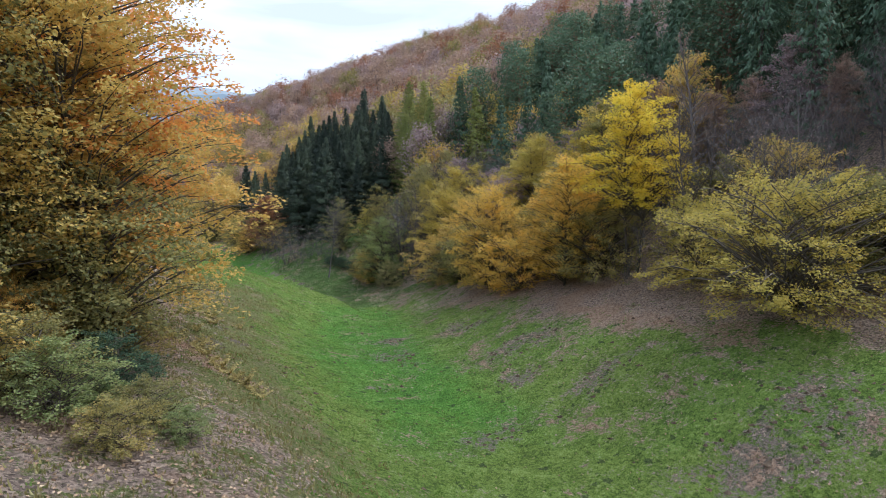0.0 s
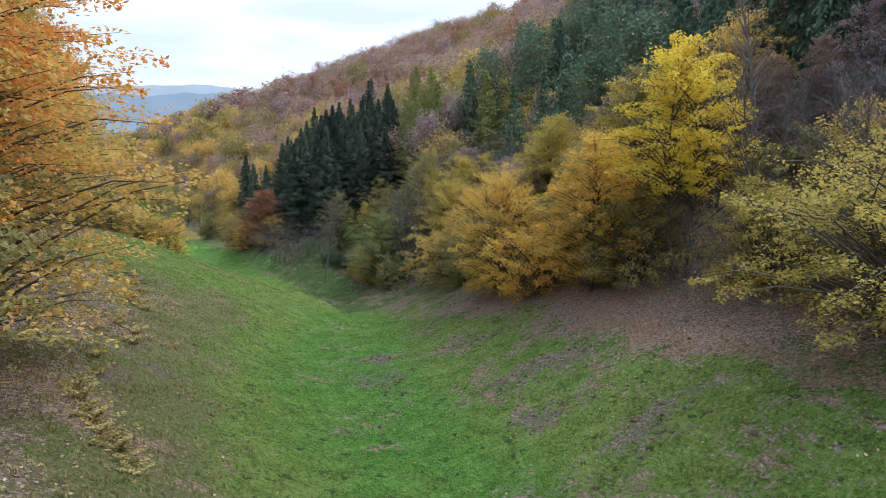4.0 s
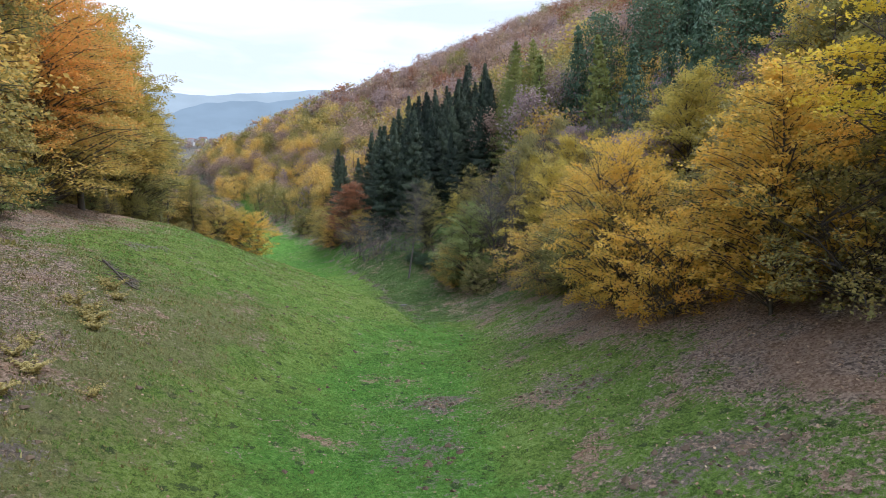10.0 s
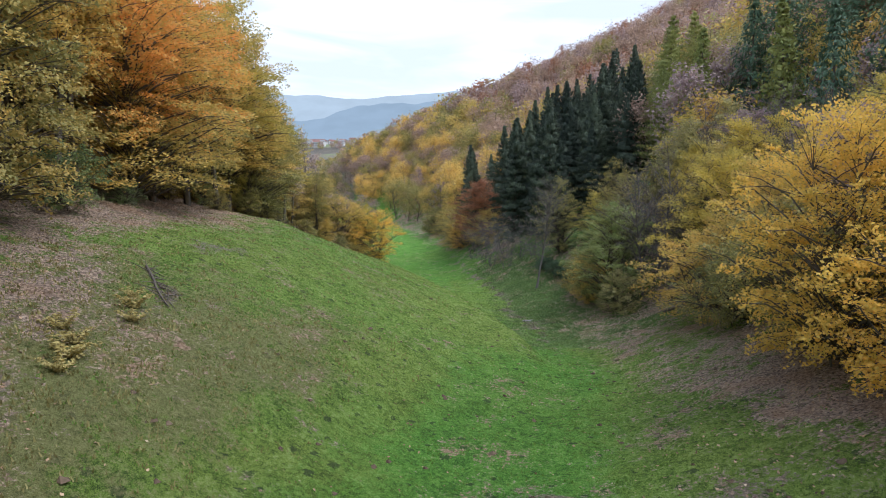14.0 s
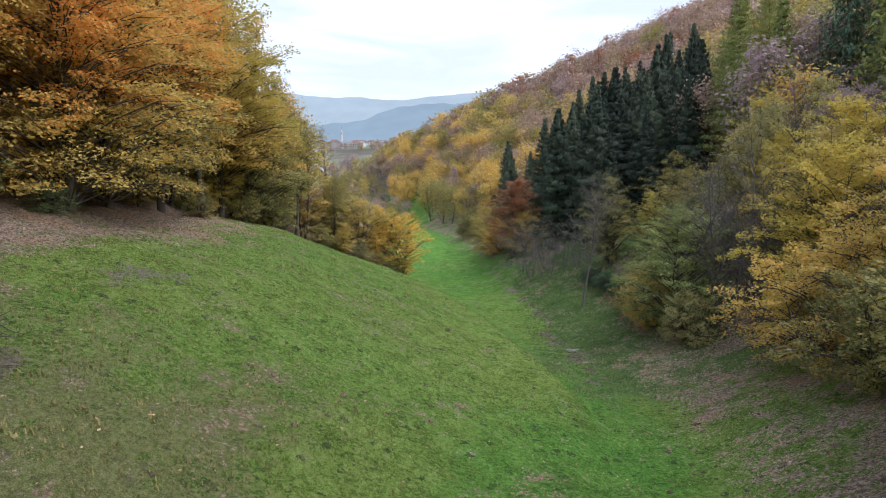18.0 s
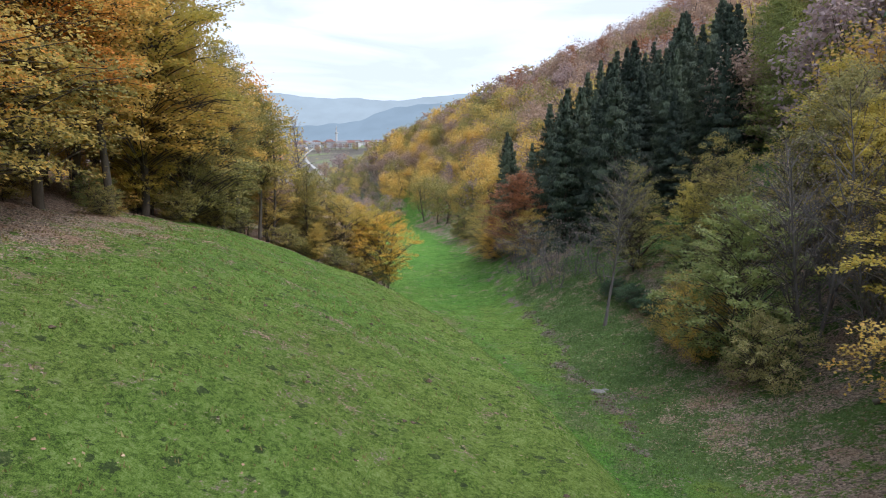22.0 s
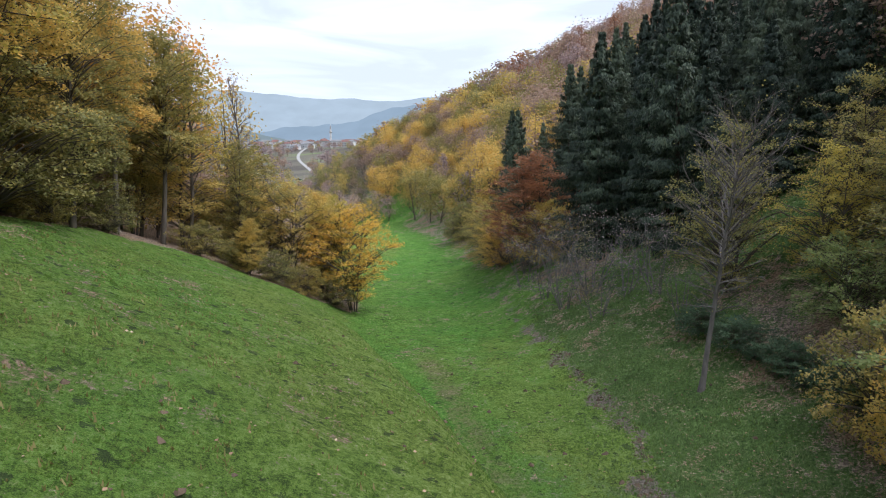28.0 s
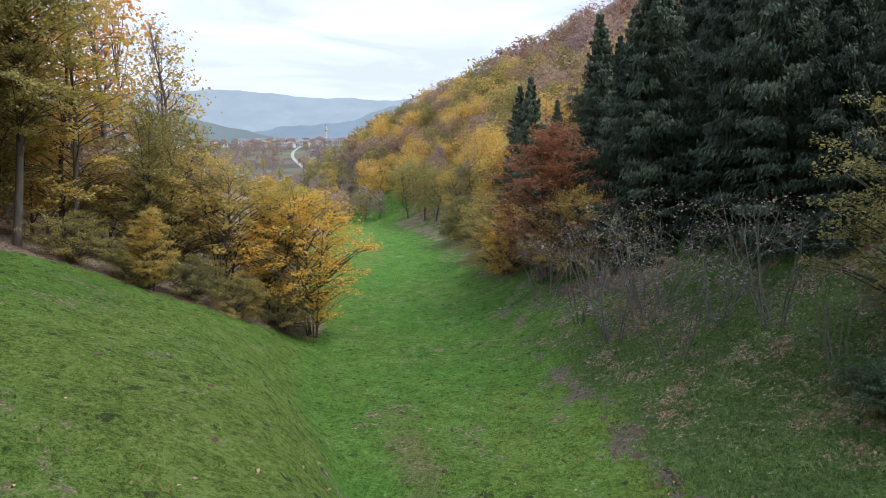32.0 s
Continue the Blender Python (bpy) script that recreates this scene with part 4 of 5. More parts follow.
# the clump at the end of the left-hand wood
tree("stemmy", "gold", 4.0, 122.0, 9.8, "golden many-stemmed tree standing out into the meadow", wide=1.05)
tree("stemmy", "yellow", 0.9, 123.5, 9.2, "slender yellow tree in the clump")
tree("stemmy", "amber", -1.8, 121.5, 9.5, "slender yellow tree in the clump")
tree("round_c", "amber", -0.2, 127.0, 9.0, "slender yellow tree in the clump")
tree("slender", "olive", -4.8, 118.5, 10.5, "olive-green tree in the clump")
tree("round_b", "olive", -5.6, 121.5, 10.5, "yellow-green tree in the clump")
tree("slender", "yellow", -8.6, 116.6, 16.0, "tall golden hornbeam with several dark stems", wide=1.25)
tree("slender", "amber", -11.2, 114.0, 15.0, "tall golden hornbeam with several dark stems", wide=1.1)
tree("sparse_a", "brown", -12.5, 126.0, 20.0, "tall thin tree that has shed most leaves")
tree("sparse_a", "brown", -8.2, 128.0, 17.5, "tall thin tree that has shed most leaves")
tree("sparse_a", "brown", -16.5, 122.0, 21.0, "tall thin tree that has shed most leaves")
for x, y in ((-3.6, 114.6), (-1.4, 116.3), (0.6, 118.2), (2.6, 120.2), (-5.6, 112.4)):
    shrub("shrub_b", "olive", x, y, 2.6, "dark shrub at the foot of the clump", 1.1, "shrubs under the clump")

# the front row of the left-hand wood
tree("beech_b", "amber", -2.2, 25.2, 16.5, "golden beech still partly green, with hanging lower boughs", wide=1.0)
tree("beech_a", "orange", -2.0, 29.0, 19.0, "large beech with orange-gold leaves in level sprays over the path", wide=1.12)
tree("beech_b", "amber", -3.6, 38.5, 18.5, "large beech with yellow-green leaves over the path", wide=1.1)
tree("beech_b", "amber", -5.0, 25.0, 17.0, "beech with golden-olive leaves over the bank", wide=1.0)
tree("beech_a", "olive", -7.0, 21.5, 18.5, "large olive-green hornbeam on the bank", wide=0.9)
FRONT = ("amber", "olive", "amber", "orange", "orange", "amber", "orange", "amber", "yellow", "amber", "olive", "amber")
for k, tone in enumerate(FRONT):
    y = 48 + k * 5.3
    x = float(left_edge(y)) + 0.6 * math.sin(k * 2.1)
    if k in (2, 3):
        continue
    tree(("beech_a", "beech_b")[k % 2] if k < 5 else ("beech_d", "beech_a", "beech_d", "beech_c")[k % 4], tone, x, y, 20.5 + 1.6 * math.sin(k * 1.7) - max(0, k - 8) * 1.3, {"orange": "tall beech with orange autumn leaves in level sprays", "amber": "tall beech with golden leaves in level sprays", "yellow": "tall hornbeam with yellow leaves in level sprays",
         "olive": "tall hornbeam still olive green"}[tone], group="front trees of the left-hand wood", wide=0.8 if k < 2 else 1.1 if k < 9 else 0.9)
# bare stems in the gap of the front row
for x, y, h in ((-8.6, 57.0, 20.0), (-9.8, 59.4, 21.5), (-8.2, 61.2, 19.0), (-11.0, 56.0, 21.0), (-11.6, 61.8, 22.0), (-9.0, 64.6, 20.5), (-10.6, 66.0, 21.0)):
    tree("beech_c", "amber", x, y, h, "tall dark-stemmed hornbeam with a golden crown", group="trees of the left-hand wood", wide=0.85)
for k in range(6, 19, 3):
    y = 44 + k * 3.9
    tone = ("olive", "amber", "yellow", "amber", "olive")[k % 5]
    tree(("round_c", "round_b")[k % 2], tone, float(left_edge(y)) - 0.6 + 0.8 * math.sin(k * 1.9), y, 6.0 + 1.6 * math.sin(k * 2.7), {"olive": "young olive-green hornbeam in front of the tall beeches", "amber": "young golden beech in front of the tall ones",
         "yellow": "young yellow hornbeam in front of the tall beeches"}[tone], group="young trees of the left-hand wood", wide=0.95)


# ---------------------------------------------------------------- the woods, tree by tree near the meadow
rng = np.random.default_rng(5)


def scatter(n, xr, yr, gap, keep, taken):
    out, tries, cells = [], 0, {}
    for p in taken:
        cells.setdefault((int(p[0] // gap), int(p[1] // gap)), []).append(p)
    while len(out) < n and tries < n * 40:
        tries += 1
        x, y = rng.uniform(*xr), rng.uniform(*yr)
        i, j = int(x // gap), int(y // gap)
        near = [p for a in (-1, 0, 1) for b in (-1, 0, 1) for p in cells.get((i + a, j + b), ())]
        if all((x - a) ** 2 + (y - b) ** 2 > gap * gap for a, b in near) and keep(x, y):
            out.append((x, y))
            taken.append((x, y))
            cells.setdefault((i, j), []).append((x, y))
    return out


taken = [(o.location.x, o.location.y) for o in scene.objects if o.type == 'EMPTY']
TONES = {"orange": "tall beech with orange autumn leaves", "amber": "tall beech with golden leaves", "olive": "tall hornbeam still olive green", "rust": "tall beech turned rusty brown"}
for k, (x, y) in enumerate(scatter(46, (-26, 3), (18, 118), 2.4, lambda x, y: -13 < x - left_edge(y) < -2.2, taken)):
    tone = ("orange", "amber", "orange", "amber", "amber", "rust")[int(rng.integers(6))]
    if y > 92 and tone in ("orange", "rust"):
        tone = "olive" if k % 2 else "amber"
    tree("beech_c", tone, x, y, rng.uniform(17, 23) * (1 if y < 100 else 0.8), TONES[tone], group="trees of the left-hand wood")
for k, (x, y) in enumerate(scatter(26, (-14, 3), (12, 108), 1.8, lambda x, y: -2.5 < x - left_edge(y) < 1.4, taken)):
    tone = ("olive", "green", "olive", "amber")[int(rng.integers(4))]
    shrub(("shrub_a", "shrub_b")[k % 2], tone, x, y, rng.uniform(1.6, 3.6), {"olive": "dull olive undergrowth at the edge of the wood", "green": "dark green undergrowth at the edge of the wood", "amber": "yellowing undergrowth at the edge of the wood"}[tone], 1.0, "undergrowth of the left-hand wood")
for k, (x, y, h) in enumerate(((-3.2, 20.5, 2.0), (-1.6, 18.0, 1.4), (-4.8, 24.0, 2.6), (-1.2, 24.5, 2.8), (-0.6, 21.5, 1.2), (-0.3, 17.3, 1.7), (0.5, 16.2, 1.2), (-2.4, 17.4, 2.6), (-1.0, 15.2, 1.6), (-1.5, 20.4, 2.4), (-3.4, 18.6, 3.0), (0.2, 18.8, 1.0))):
    shrub("shrub_b", ("olive", "green", "green", "olive", "ivy")[k % 5], x, y, h * 0.75, "leafy green bramble on the bank below the beeches", 1.2, "brambles on the bank")
for k, (x, y) in enumerate(scatter(52, (5, 40), (12, 175), 1.9, lambda x, y: -0.6 < x - right_edge(y) < 6.5 and not 99 < y < 127, taken)):
    if y < 66 or y > 100:
        key, tone = (("bare_b", "brown"), ("shrub_a", "olive"), ("bare_b", "brown"), ("shrub_b", "olive"), ("shrub_a", "amber"))[int(rng.integers(5))]
    else:
        key, tone = (("bare_b", "brown"), ("shrub_a", "green"), ("round_b", "olive"), ("bare_a", "brown"), ("bare_a", "mauve"))[int(rng.integers(5))]
    shrub(key, tone, x, y, rng.uniform(3.5, 6.5) if key != "bare_a" else 9.0, {"brown": "bare purple-grey thicket at the edge of the wood", "olive": "dull yellow-green shrub at the edge of the wood", "green": "grey-green shrub at the edge of the wood", "mauve": "half-bare greyish tree at the edge of the wood", "amber": "golden shrub at the edge of the wood"}[tone], 1.0, "shrubs along the right-hand wood")
for k in range(13):
    f = k / 12
    shrub("shrub_b", "ivy", 26.2 + 2.6 * f + 0.35 * math.sin(k * 2), 102.0 - 12 * f, 0.8 + 0.35 * (k % 3), "dark green ivy-grown bank beside the track", 1.3, "ivy bank")


SLOPE = (("round_c", "yellow"), ("open_crown", "olive"), ("round_c", "amber"), ("round_b", "yellow"), ("bare_a", "mauve"), ("round_c", "olive"), ("beech_c", "brown"), ("round_b", "mauve"), ("bare_a", "brown"), ("round_c", "straw"))
SLOPE_LOW = (("bare_a", "mauve"), ("round_c", "straw"), ("bare_a", "brown"), ("open_crown", "yellow"), ("round_b", "mauve"), ("bare_a", "mauve"), ("round_c", "yellow"))
SLOPE_WORDS = {"amber": "golden tree on the wooded slope", "yellow": "yellow tree on the wooded slope", "mauve": "half-bare greyish tree on the wooded slope", "olive": "dull green tree on the wooded slope",
               "brown": "brown-leaved tree on the wooded slope", "straw": "pale yellow birch on the wooded slope"}
for x, y in scatter(86, (22, 50), (8, 93), 2.5, lambda x, y: 3 < x - right_edge(y) < 14 and not (y > 97 and x < 12.3 + 0.335 * (y - 24.8)), taken):
    mixed = SLOPE_LOW if 66 < y < 112 else SLOPE
    key, tone = mixed[int(rng.integers(len(mixed)))] if y > 36 else (("bare_a", "mauve"), ("beech_c", "brown"), ("round_c", "mauve"), ("bare_a", "brown"))[int(rng.integers(4))]
    tree(key, tone, x, y, rng.uniform(9, 12.5) * (1.0 if y > 36 else 0.75), SLOPE_WORDS[tone], group="trees on the right-hand slope")


def is_spruce(x, y):
    e = x - right_edge(y)
    if (y < 109 and x > 22) or (112 < y < 132 and e < 2.8):
        return False
    return 97 < y < 162 and 0.5 < e < 27 and x < 12.3 + 0.335 * (y - 24.8)


for x, y in scatter(74, (5, 60), (97, 162), 3.4, is_spruce, taken):
    tree(("spruce_a", "spruce_b")[int(rng.integers(2))], "spruce", x, y, rng.uniform(12, 19.5), "dark green spruce with hanging branches", "spruce", "spruces of the plantation")


# ---------------------------------------------------------------- the far slopes, as one mass for each sort
class Mass:
    def __init__(self):
        self.v, self.f, self.n = [], [], 0

    def add(self, arrays, m):
        v, f = arrays
        self.v.append(v @ np.array(m.to_3x3()).T + np.array(m.translation))
        self.f.append(f + self.n)
        self.n += len(v)

    def done(self, name, material, label, category):
        if self.n:
            tagged(new(name, mesh_of(name, np.concatenate(self.v), np.concatenate(self.f), material)), label, category, kind="stuff")


FAR = {
    "close": [crown_cloud(60 + i, 13, 3.7, 0.12, 2200, 0.25, 44) for i in range(4)],
    "tall": [crown_cloud(70 + i, 18, 3.8, 0.2, 1900, 0.22, 48) for i in range(3)],
    "broad": [crown_cloud(30 + i, 13, 3.7, 0.12, 900, 0.36) for i in range(4)],
    "mid": [crown_cloud(50 + i, 13, 3.9, 0.15, 420, 0.55, 26) for i in range(3)],
    "bare": [broadleaf(35 + i, 12, 3.2, 0.15, 420, 0.26, layered=0.3, twigs=0.5, sides=4, fork=1.3, slim=0.8) for i in range(2)],
    "spruce": [conifer(40 + i, 18, 3.8, 0.03, 5200, 0.15) for i in range(2)],
    "pine": [conifer(44 + i, 18, 3.0, 0.30, 3000, 0.25, "pine") for i in range(2)],
    "larch": [conifer(47, 19, 3.8, 0.08, 2600, 0.30, "larch")],
}
masses = {}


def plant(sort, colour, x, y, tall):
    wood, leafs = FAR[sort][int(rng.integers(len(FAR[sort])))]
    s = tall / wood[0][:, 2].max()
    m = pose(x, y, z_at(x, y) - 0.2, 0, 0, rng.uniform(0, 360)) @ Matrix.Diagonal((s * rng.uniform(0.9, 1.25), s * rng.uniform(0.9, 1.25), s, 1))
    masses.setdefault((sort, colour), Mass()).add(leafs, m)
    masses.setdefault((sort, "wood"), Mass()).add(wood, m)


def keep_far(x, y):
    e = x - right_edge(y)
    return (13.0 if 5 < y < 112 else 3.0) < e < 135 and not is_spruce(x, y)


far_taken = [(44.5, 111), (46.5, 115.5), (43.0, 106.5), (49.5, 112.5)]
for x, y in scatter(1750, (-90, 165), (-15, 330), 3.0, keep_far, far_taken):
    e = x - right_edge(y)
    away = math.hypot(x - 15, y - min(max(y, 10), 85))
    pineish = (y < 100 and 13 < e < 46 and math.sin(x * 0.16 + y * 0.12 - 1.2) > -0.5) or (y < 52 and 13 < e < 55)
    r = rng.random()
    if pineish and r < 0.85:
        plant("pine" if r < 0.36 else "spruce", "pine", x, y, rng.uniform(15, 20))
    elif 97 < y < 165 and e < 40 and x < 12.3 + 0.345 * (y - 24.8) and r < 0.55:
        plant("spruce", "spruce", x, y, rng.uniform(14, 19))
    elif r < 0.04 and e < 40 and y < 120:
        plant("larch", "larch", x, y, rng.uniform(14, 18))
    elif r < (0.22 if e < 25 else 0.08):
        plant("bare", "mauve", x, y, rng.uniform(8, 12))
    else:
        low = ("amber", "yellow", "brown", "amber", "mauve", "olive", "straw") if y < 175 else ("brown", "amber", "olive", "brown", "amber", "olive", "brown")
        high = ("rust", "brown", "mauve", "mauve", "brown", "brown", "olive")
        tone = (low if e < 45 else high)[int(rng.integers(7))]
        plant("close" if away < 45 or (165 < y < 300 and e < 30) else ("broad" if away < 190 else "mid"), tone, x, y, rng.uniform(8.5, 13.5))
for x, y in scatter(110, (-70, 0), (15, 140), 3.6, lambda x, y: -50 < x - left_edge(y) < -12, far_taken):
    plant("tall", ("orange", "amber", "brown", "olive")[int(rng.integers(4))], x, y, rng.uniform(15, 21))
# thickets inside the left-hand wood
for x, y in scatter(90, (-40, 0), (55, 140), 2.8, lambda x, y: -28 < x - left_edge(y) < -7.5 and not (y < 68 and x - left_edge(y) > -9), far_taken):
    plant("close", ("olive", "brown", "olive", "amber")[int(rng.integers(4))], x, y, rng.uniform(4.5, 8.0))
# scrub and young trees that close the end of the meadow
for x, y in scatter(170, (-130, 10), (224, 330), 4.0, lambda x, y: left_edge(y) - 14 < x < right_edge(y) + 2, far_taken):
    plant("bare" if rng.random() < 0.3 else "broad", ("brown", "olive", "mauve", "olive", "amber")[int(rng.integers(5))], x, y, rng.uniform(5, 8.5))
# trees between the houses of the village
for x, y in scatter(90, (-340, -80), (880, 1080), 8.0, lambda x, y: abs(x + 180) > 8, far_taken):
    plant("mid", ("brown", "mauve", "olive")[int(rng.integers(3))], x, y, rng.uniform(5, 9))
# hedges and copses below the village
for x, y in scatter(520, (-330, 40), (285, 890), 6.5, lambda x, y: abs(x - (-75 - (y - 380) * 0.27)) > 7 and x < right_edge(y) - 4 and math.sin(x * 0.021 + 0.8) + math.sin(y * 0.017 + x * 0.006) > -1.0, far_taken):
    plant("bare" if rng.random() < 0.4 and y < 560 else "mid", ("mauve", "brown", "mauve", "brown", "olive")[int(rng.integers(5))], x, y, rng.uniform(6, 11))
WORDS = {"tall": "tall beeches", "close": "broad-leaved trees", "broad": "broad-leaved trees", "mid": "broad-leaved trees", "bare": "half-bare trees", "spruce": "spruces", "pine": "pines", "larch": "larches"}
for (sort, colour), mass in masses.items():
    if colour == "wood":
        mass.done("woodland_trunks", {"pine": BARK_PINE, "bare": BARK_GREY}.get(sort, BARK), "trunks and branches of the " + WORDS[sort] + " on the slope", "trees")
    else:
        mass.done("woodland", LEAF[colour], {"pine": "dark green pines on the hillside", "spruce": "dark spruces on the hillside", "larch": "pale green larches on the hillside"}.get(sort, colour + " autumn " + WORDS[sort] + " on the hillside"), "trees")


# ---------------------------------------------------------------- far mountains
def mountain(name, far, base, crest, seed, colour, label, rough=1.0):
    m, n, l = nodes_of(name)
    # haze is put into the colour: a pale blue glow over faint diffuse
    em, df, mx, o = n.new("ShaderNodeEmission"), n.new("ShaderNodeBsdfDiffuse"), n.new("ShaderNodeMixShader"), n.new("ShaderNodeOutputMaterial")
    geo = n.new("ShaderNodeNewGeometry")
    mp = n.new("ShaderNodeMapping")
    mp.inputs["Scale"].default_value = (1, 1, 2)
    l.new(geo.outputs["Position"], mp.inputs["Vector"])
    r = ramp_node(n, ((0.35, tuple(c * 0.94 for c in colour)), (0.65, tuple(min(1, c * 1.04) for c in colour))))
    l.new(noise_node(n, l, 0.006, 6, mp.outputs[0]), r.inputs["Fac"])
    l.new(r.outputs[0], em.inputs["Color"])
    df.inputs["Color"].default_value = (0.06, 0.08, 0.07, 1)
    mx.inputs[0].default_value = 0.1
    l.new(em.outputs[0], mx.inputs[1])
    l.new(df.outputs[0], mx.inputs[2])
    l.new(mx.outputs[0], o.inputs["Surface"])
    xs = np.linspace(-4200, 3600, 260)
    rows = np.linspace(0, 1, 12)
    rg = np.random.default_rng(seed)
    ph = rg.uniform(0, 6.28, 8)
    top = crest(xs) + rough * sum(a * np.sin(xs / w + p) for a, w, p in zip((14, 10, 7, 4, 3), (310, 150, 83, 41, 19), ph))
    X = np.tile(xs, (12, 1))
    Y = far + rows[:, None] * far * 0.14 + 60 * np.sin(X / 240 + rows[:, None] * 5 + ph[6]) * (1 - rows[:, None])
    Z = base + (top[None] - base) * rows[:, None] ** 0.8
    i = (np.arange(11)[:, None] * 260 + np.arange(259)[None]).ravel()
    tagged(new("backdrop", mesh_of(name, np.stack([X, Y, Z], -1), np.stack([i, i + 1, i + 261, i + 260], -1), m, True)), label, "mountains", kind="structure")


def range_crest(x):
    """Crest of the far range: high on the left, a notch, then a long back with a low summit."""
    return 815 + 55 * smooth(-1000, -1700, x) + 22 * np.exp(-((x - 330) / 260) ** 2) + 20 * smooth(-500, 100, x) - 10 * np.exp(-((x + 640) / 160) ** 2)


# the farther range gets the paler blue, painting in the haze
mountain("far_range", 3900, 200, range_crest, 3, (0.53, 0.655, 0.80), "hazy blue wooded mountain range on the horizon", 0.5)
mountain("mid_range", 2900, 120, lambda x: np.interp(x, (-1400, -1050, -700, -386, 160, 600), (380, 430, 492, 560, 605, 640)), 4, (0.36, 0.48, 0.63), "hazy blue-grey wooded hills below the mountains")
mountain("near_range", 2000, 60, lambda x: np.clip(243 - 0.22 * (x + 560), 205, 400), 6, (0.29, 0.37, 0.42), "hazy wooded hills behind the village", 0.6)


# ---------------------------------------------------------------- the village
PLASTER = rough_material("white_plaster", (0.36, 0.36, 0.36), (0.64, 0.63, 0.63), 0.6, bump=0.05, fine=5)
ROOF_TILE = rough_material("red_roof_tile", (0.13, 0.075, 0.07), (0.23, 0.13, 0.115), 0.8, bump=0.2, fine=6)
ROOF_GREY = rough_material("grey_roof", (0.14, 0.14, 0.15), (0.28, 0.28, 0.29), 0.8, bump=0.2, fine=6)
WINDOW_DARK = rough_material("dark_window_glass", (0.03, 0.035, 0.04), (0.06, 0.065, 0.075), 1.0, rough=0.15, bump=0.0)
GRAVEL = rough_material("pale_gravel", (0.28, 0.275, 0.265), (0.46, 0.45, 0.43), 0.3, bump=0.2, fine=4)
LEAD = rough_material("lead_cap", (0.20, 0.21, 0.22), (0.34, 0.35, 0.36), 1.0, rough=0.4, bump=0.05, metal=0.6)


def house(x, y, w, d, h, turn, roof_mat, label, windows=3):
    top = new("house")
    z = z_at(x, y)
    top.matrix_world = pose(x, y, z, 0, 0, turn)
    bm = bmesh.new()
    bm_box(bm, -w / 2, -d / 2, -2, w / 2, d / 2, h)
    part("wall", bm, PLASTER, top)
    bm = bmesh.new()
    r = d * 0.33
    a = [bm.verts.new(p) for p in ((-w / 2 - 0.5, -d / 2 - 0.5, h - 0.1), (w / 2 + 0.5, -d / 2 - 0.5, h - 0.1), (w / 2 + 0.5, d / 2 + 0.5, h - 0.1), (-w / 2 - 0.5, d / 2 + 0.5, h - 0.1),
                                   (-w / 2 + 0.8, 0, h + r), (w / 2 - 0.8, 0, h + r))]
    for f in ((0, 1, 5, 4), (2, 3, 4, 5), (1, 2, 5), (3, 0, 4), (3, 2, 1, 0)):
        bm.faces.new([a[i] for i in f])
    part("roof", bm, roof_mat, top)
    for k in range(windows):
        cx = -w / 2 + w * (k + 0.5) / windows
        for level in range(max(1, int(h // 2.8))):
            bm = bmesh.new()
            bm_box(bm, cx - 0.55, -d / 2 - 0.06, 0.9 + 2.8 * level, cx + 0.55, -d / 2 + 0.1, 2.3 + 2.8 * level)
            part("window", bm, WINDOW_DARK, top)
    return tagged(top, label, "house", "houses of the village")


hr = np.random.default_rng(12)
for k in range(46):
    hx, hy = -225 + 16 * hr.normal() + (k % 9 - 4) * 22, 872 + (k // 9) * 40 + 14 * hr.normal()
    if abs(hx + 180) < 16 and hy < 935:
        hx -= 34
    red = hr.random() < 0.75
    house(hx, hy, hr.uniform(8, 13), hr.uniform(7, 9.5), hr.uniform(4, 7), hr.uniform(-35, 35), ROOF_TILE if red else ROOF_GREY,
          "white village house with a red tiled roof" if red else "white village house with a grey roof")
house(-168, 888, 15, 9, 7.0, 4, ROOF_GREY, "large white house below the minaret", 5)
house(-150, 893, 12, 9, 6.0, -10, ROOF_GREY, "white house with a grey roof near the minaret", 4)
mosque = new("mosque")
mosque.matrix_world = pose(-188, 905, z_at(-188, 905), 0, 0, 12)
bm = bmesh.new()
bm_box(bm, -8, -6, -2, 8, 6, 7.5)
part("wall", bm, PLASTER, mosque)
bm = bmesh.new()
bmesh.ops.create_cone(bm, cap_ends=True, segments=4, radius1=10.5, radius2=0.6, depth=4.5, matrix=Matrix.Translation((0, 0, 9.7)) @ Matrix.Rotation(radians(45), 4, 'Z'))
part("roof", bm, ROOF_TILE, mosque)
tagged(mosque, "white village mosque with a red hipped roof", "mosque")
minaret = new("minaret")
minaret.matrix_world = pose(-180, 907, z_at(-180, 907))
bm = bmesh.new()
bmesh.ops.create_cone(bm, cap_ends=True, segments=14, radius1=1.6, radius2=1.25, depth=20, matrix=Matrix.Translation((0, 0, 9)))
part("shaft", bm, PLASTER, minaret)
bm = bmesh.new()
bmesh.ops.create_cone(bm, cap_ends=True, segments=14, radius1=1.3, radius2=2.1, depth=1.2, matrix=Matrix.Translation((0, 0, 19.4)))
bmesh.ops.create_cone(bm, cap_ends=True, segments=14, radius1=2.1, radius2=2.1, depth=1.1, matrix=Matrix.Translation((0, 0, 20.5)))
part("balcony", bm, PLASTER, minaret)
bm = bmesh.new()
bmesh.ops.create_cone(bm, cap_ends=True, segments=14, radius1=1.1, radius2=1.0, depth=4.5, matrix=Matrix.Translation((0, 0, 23)))
part("lantern", bm, PLASTER, minaret)
bm = bmesh.new()
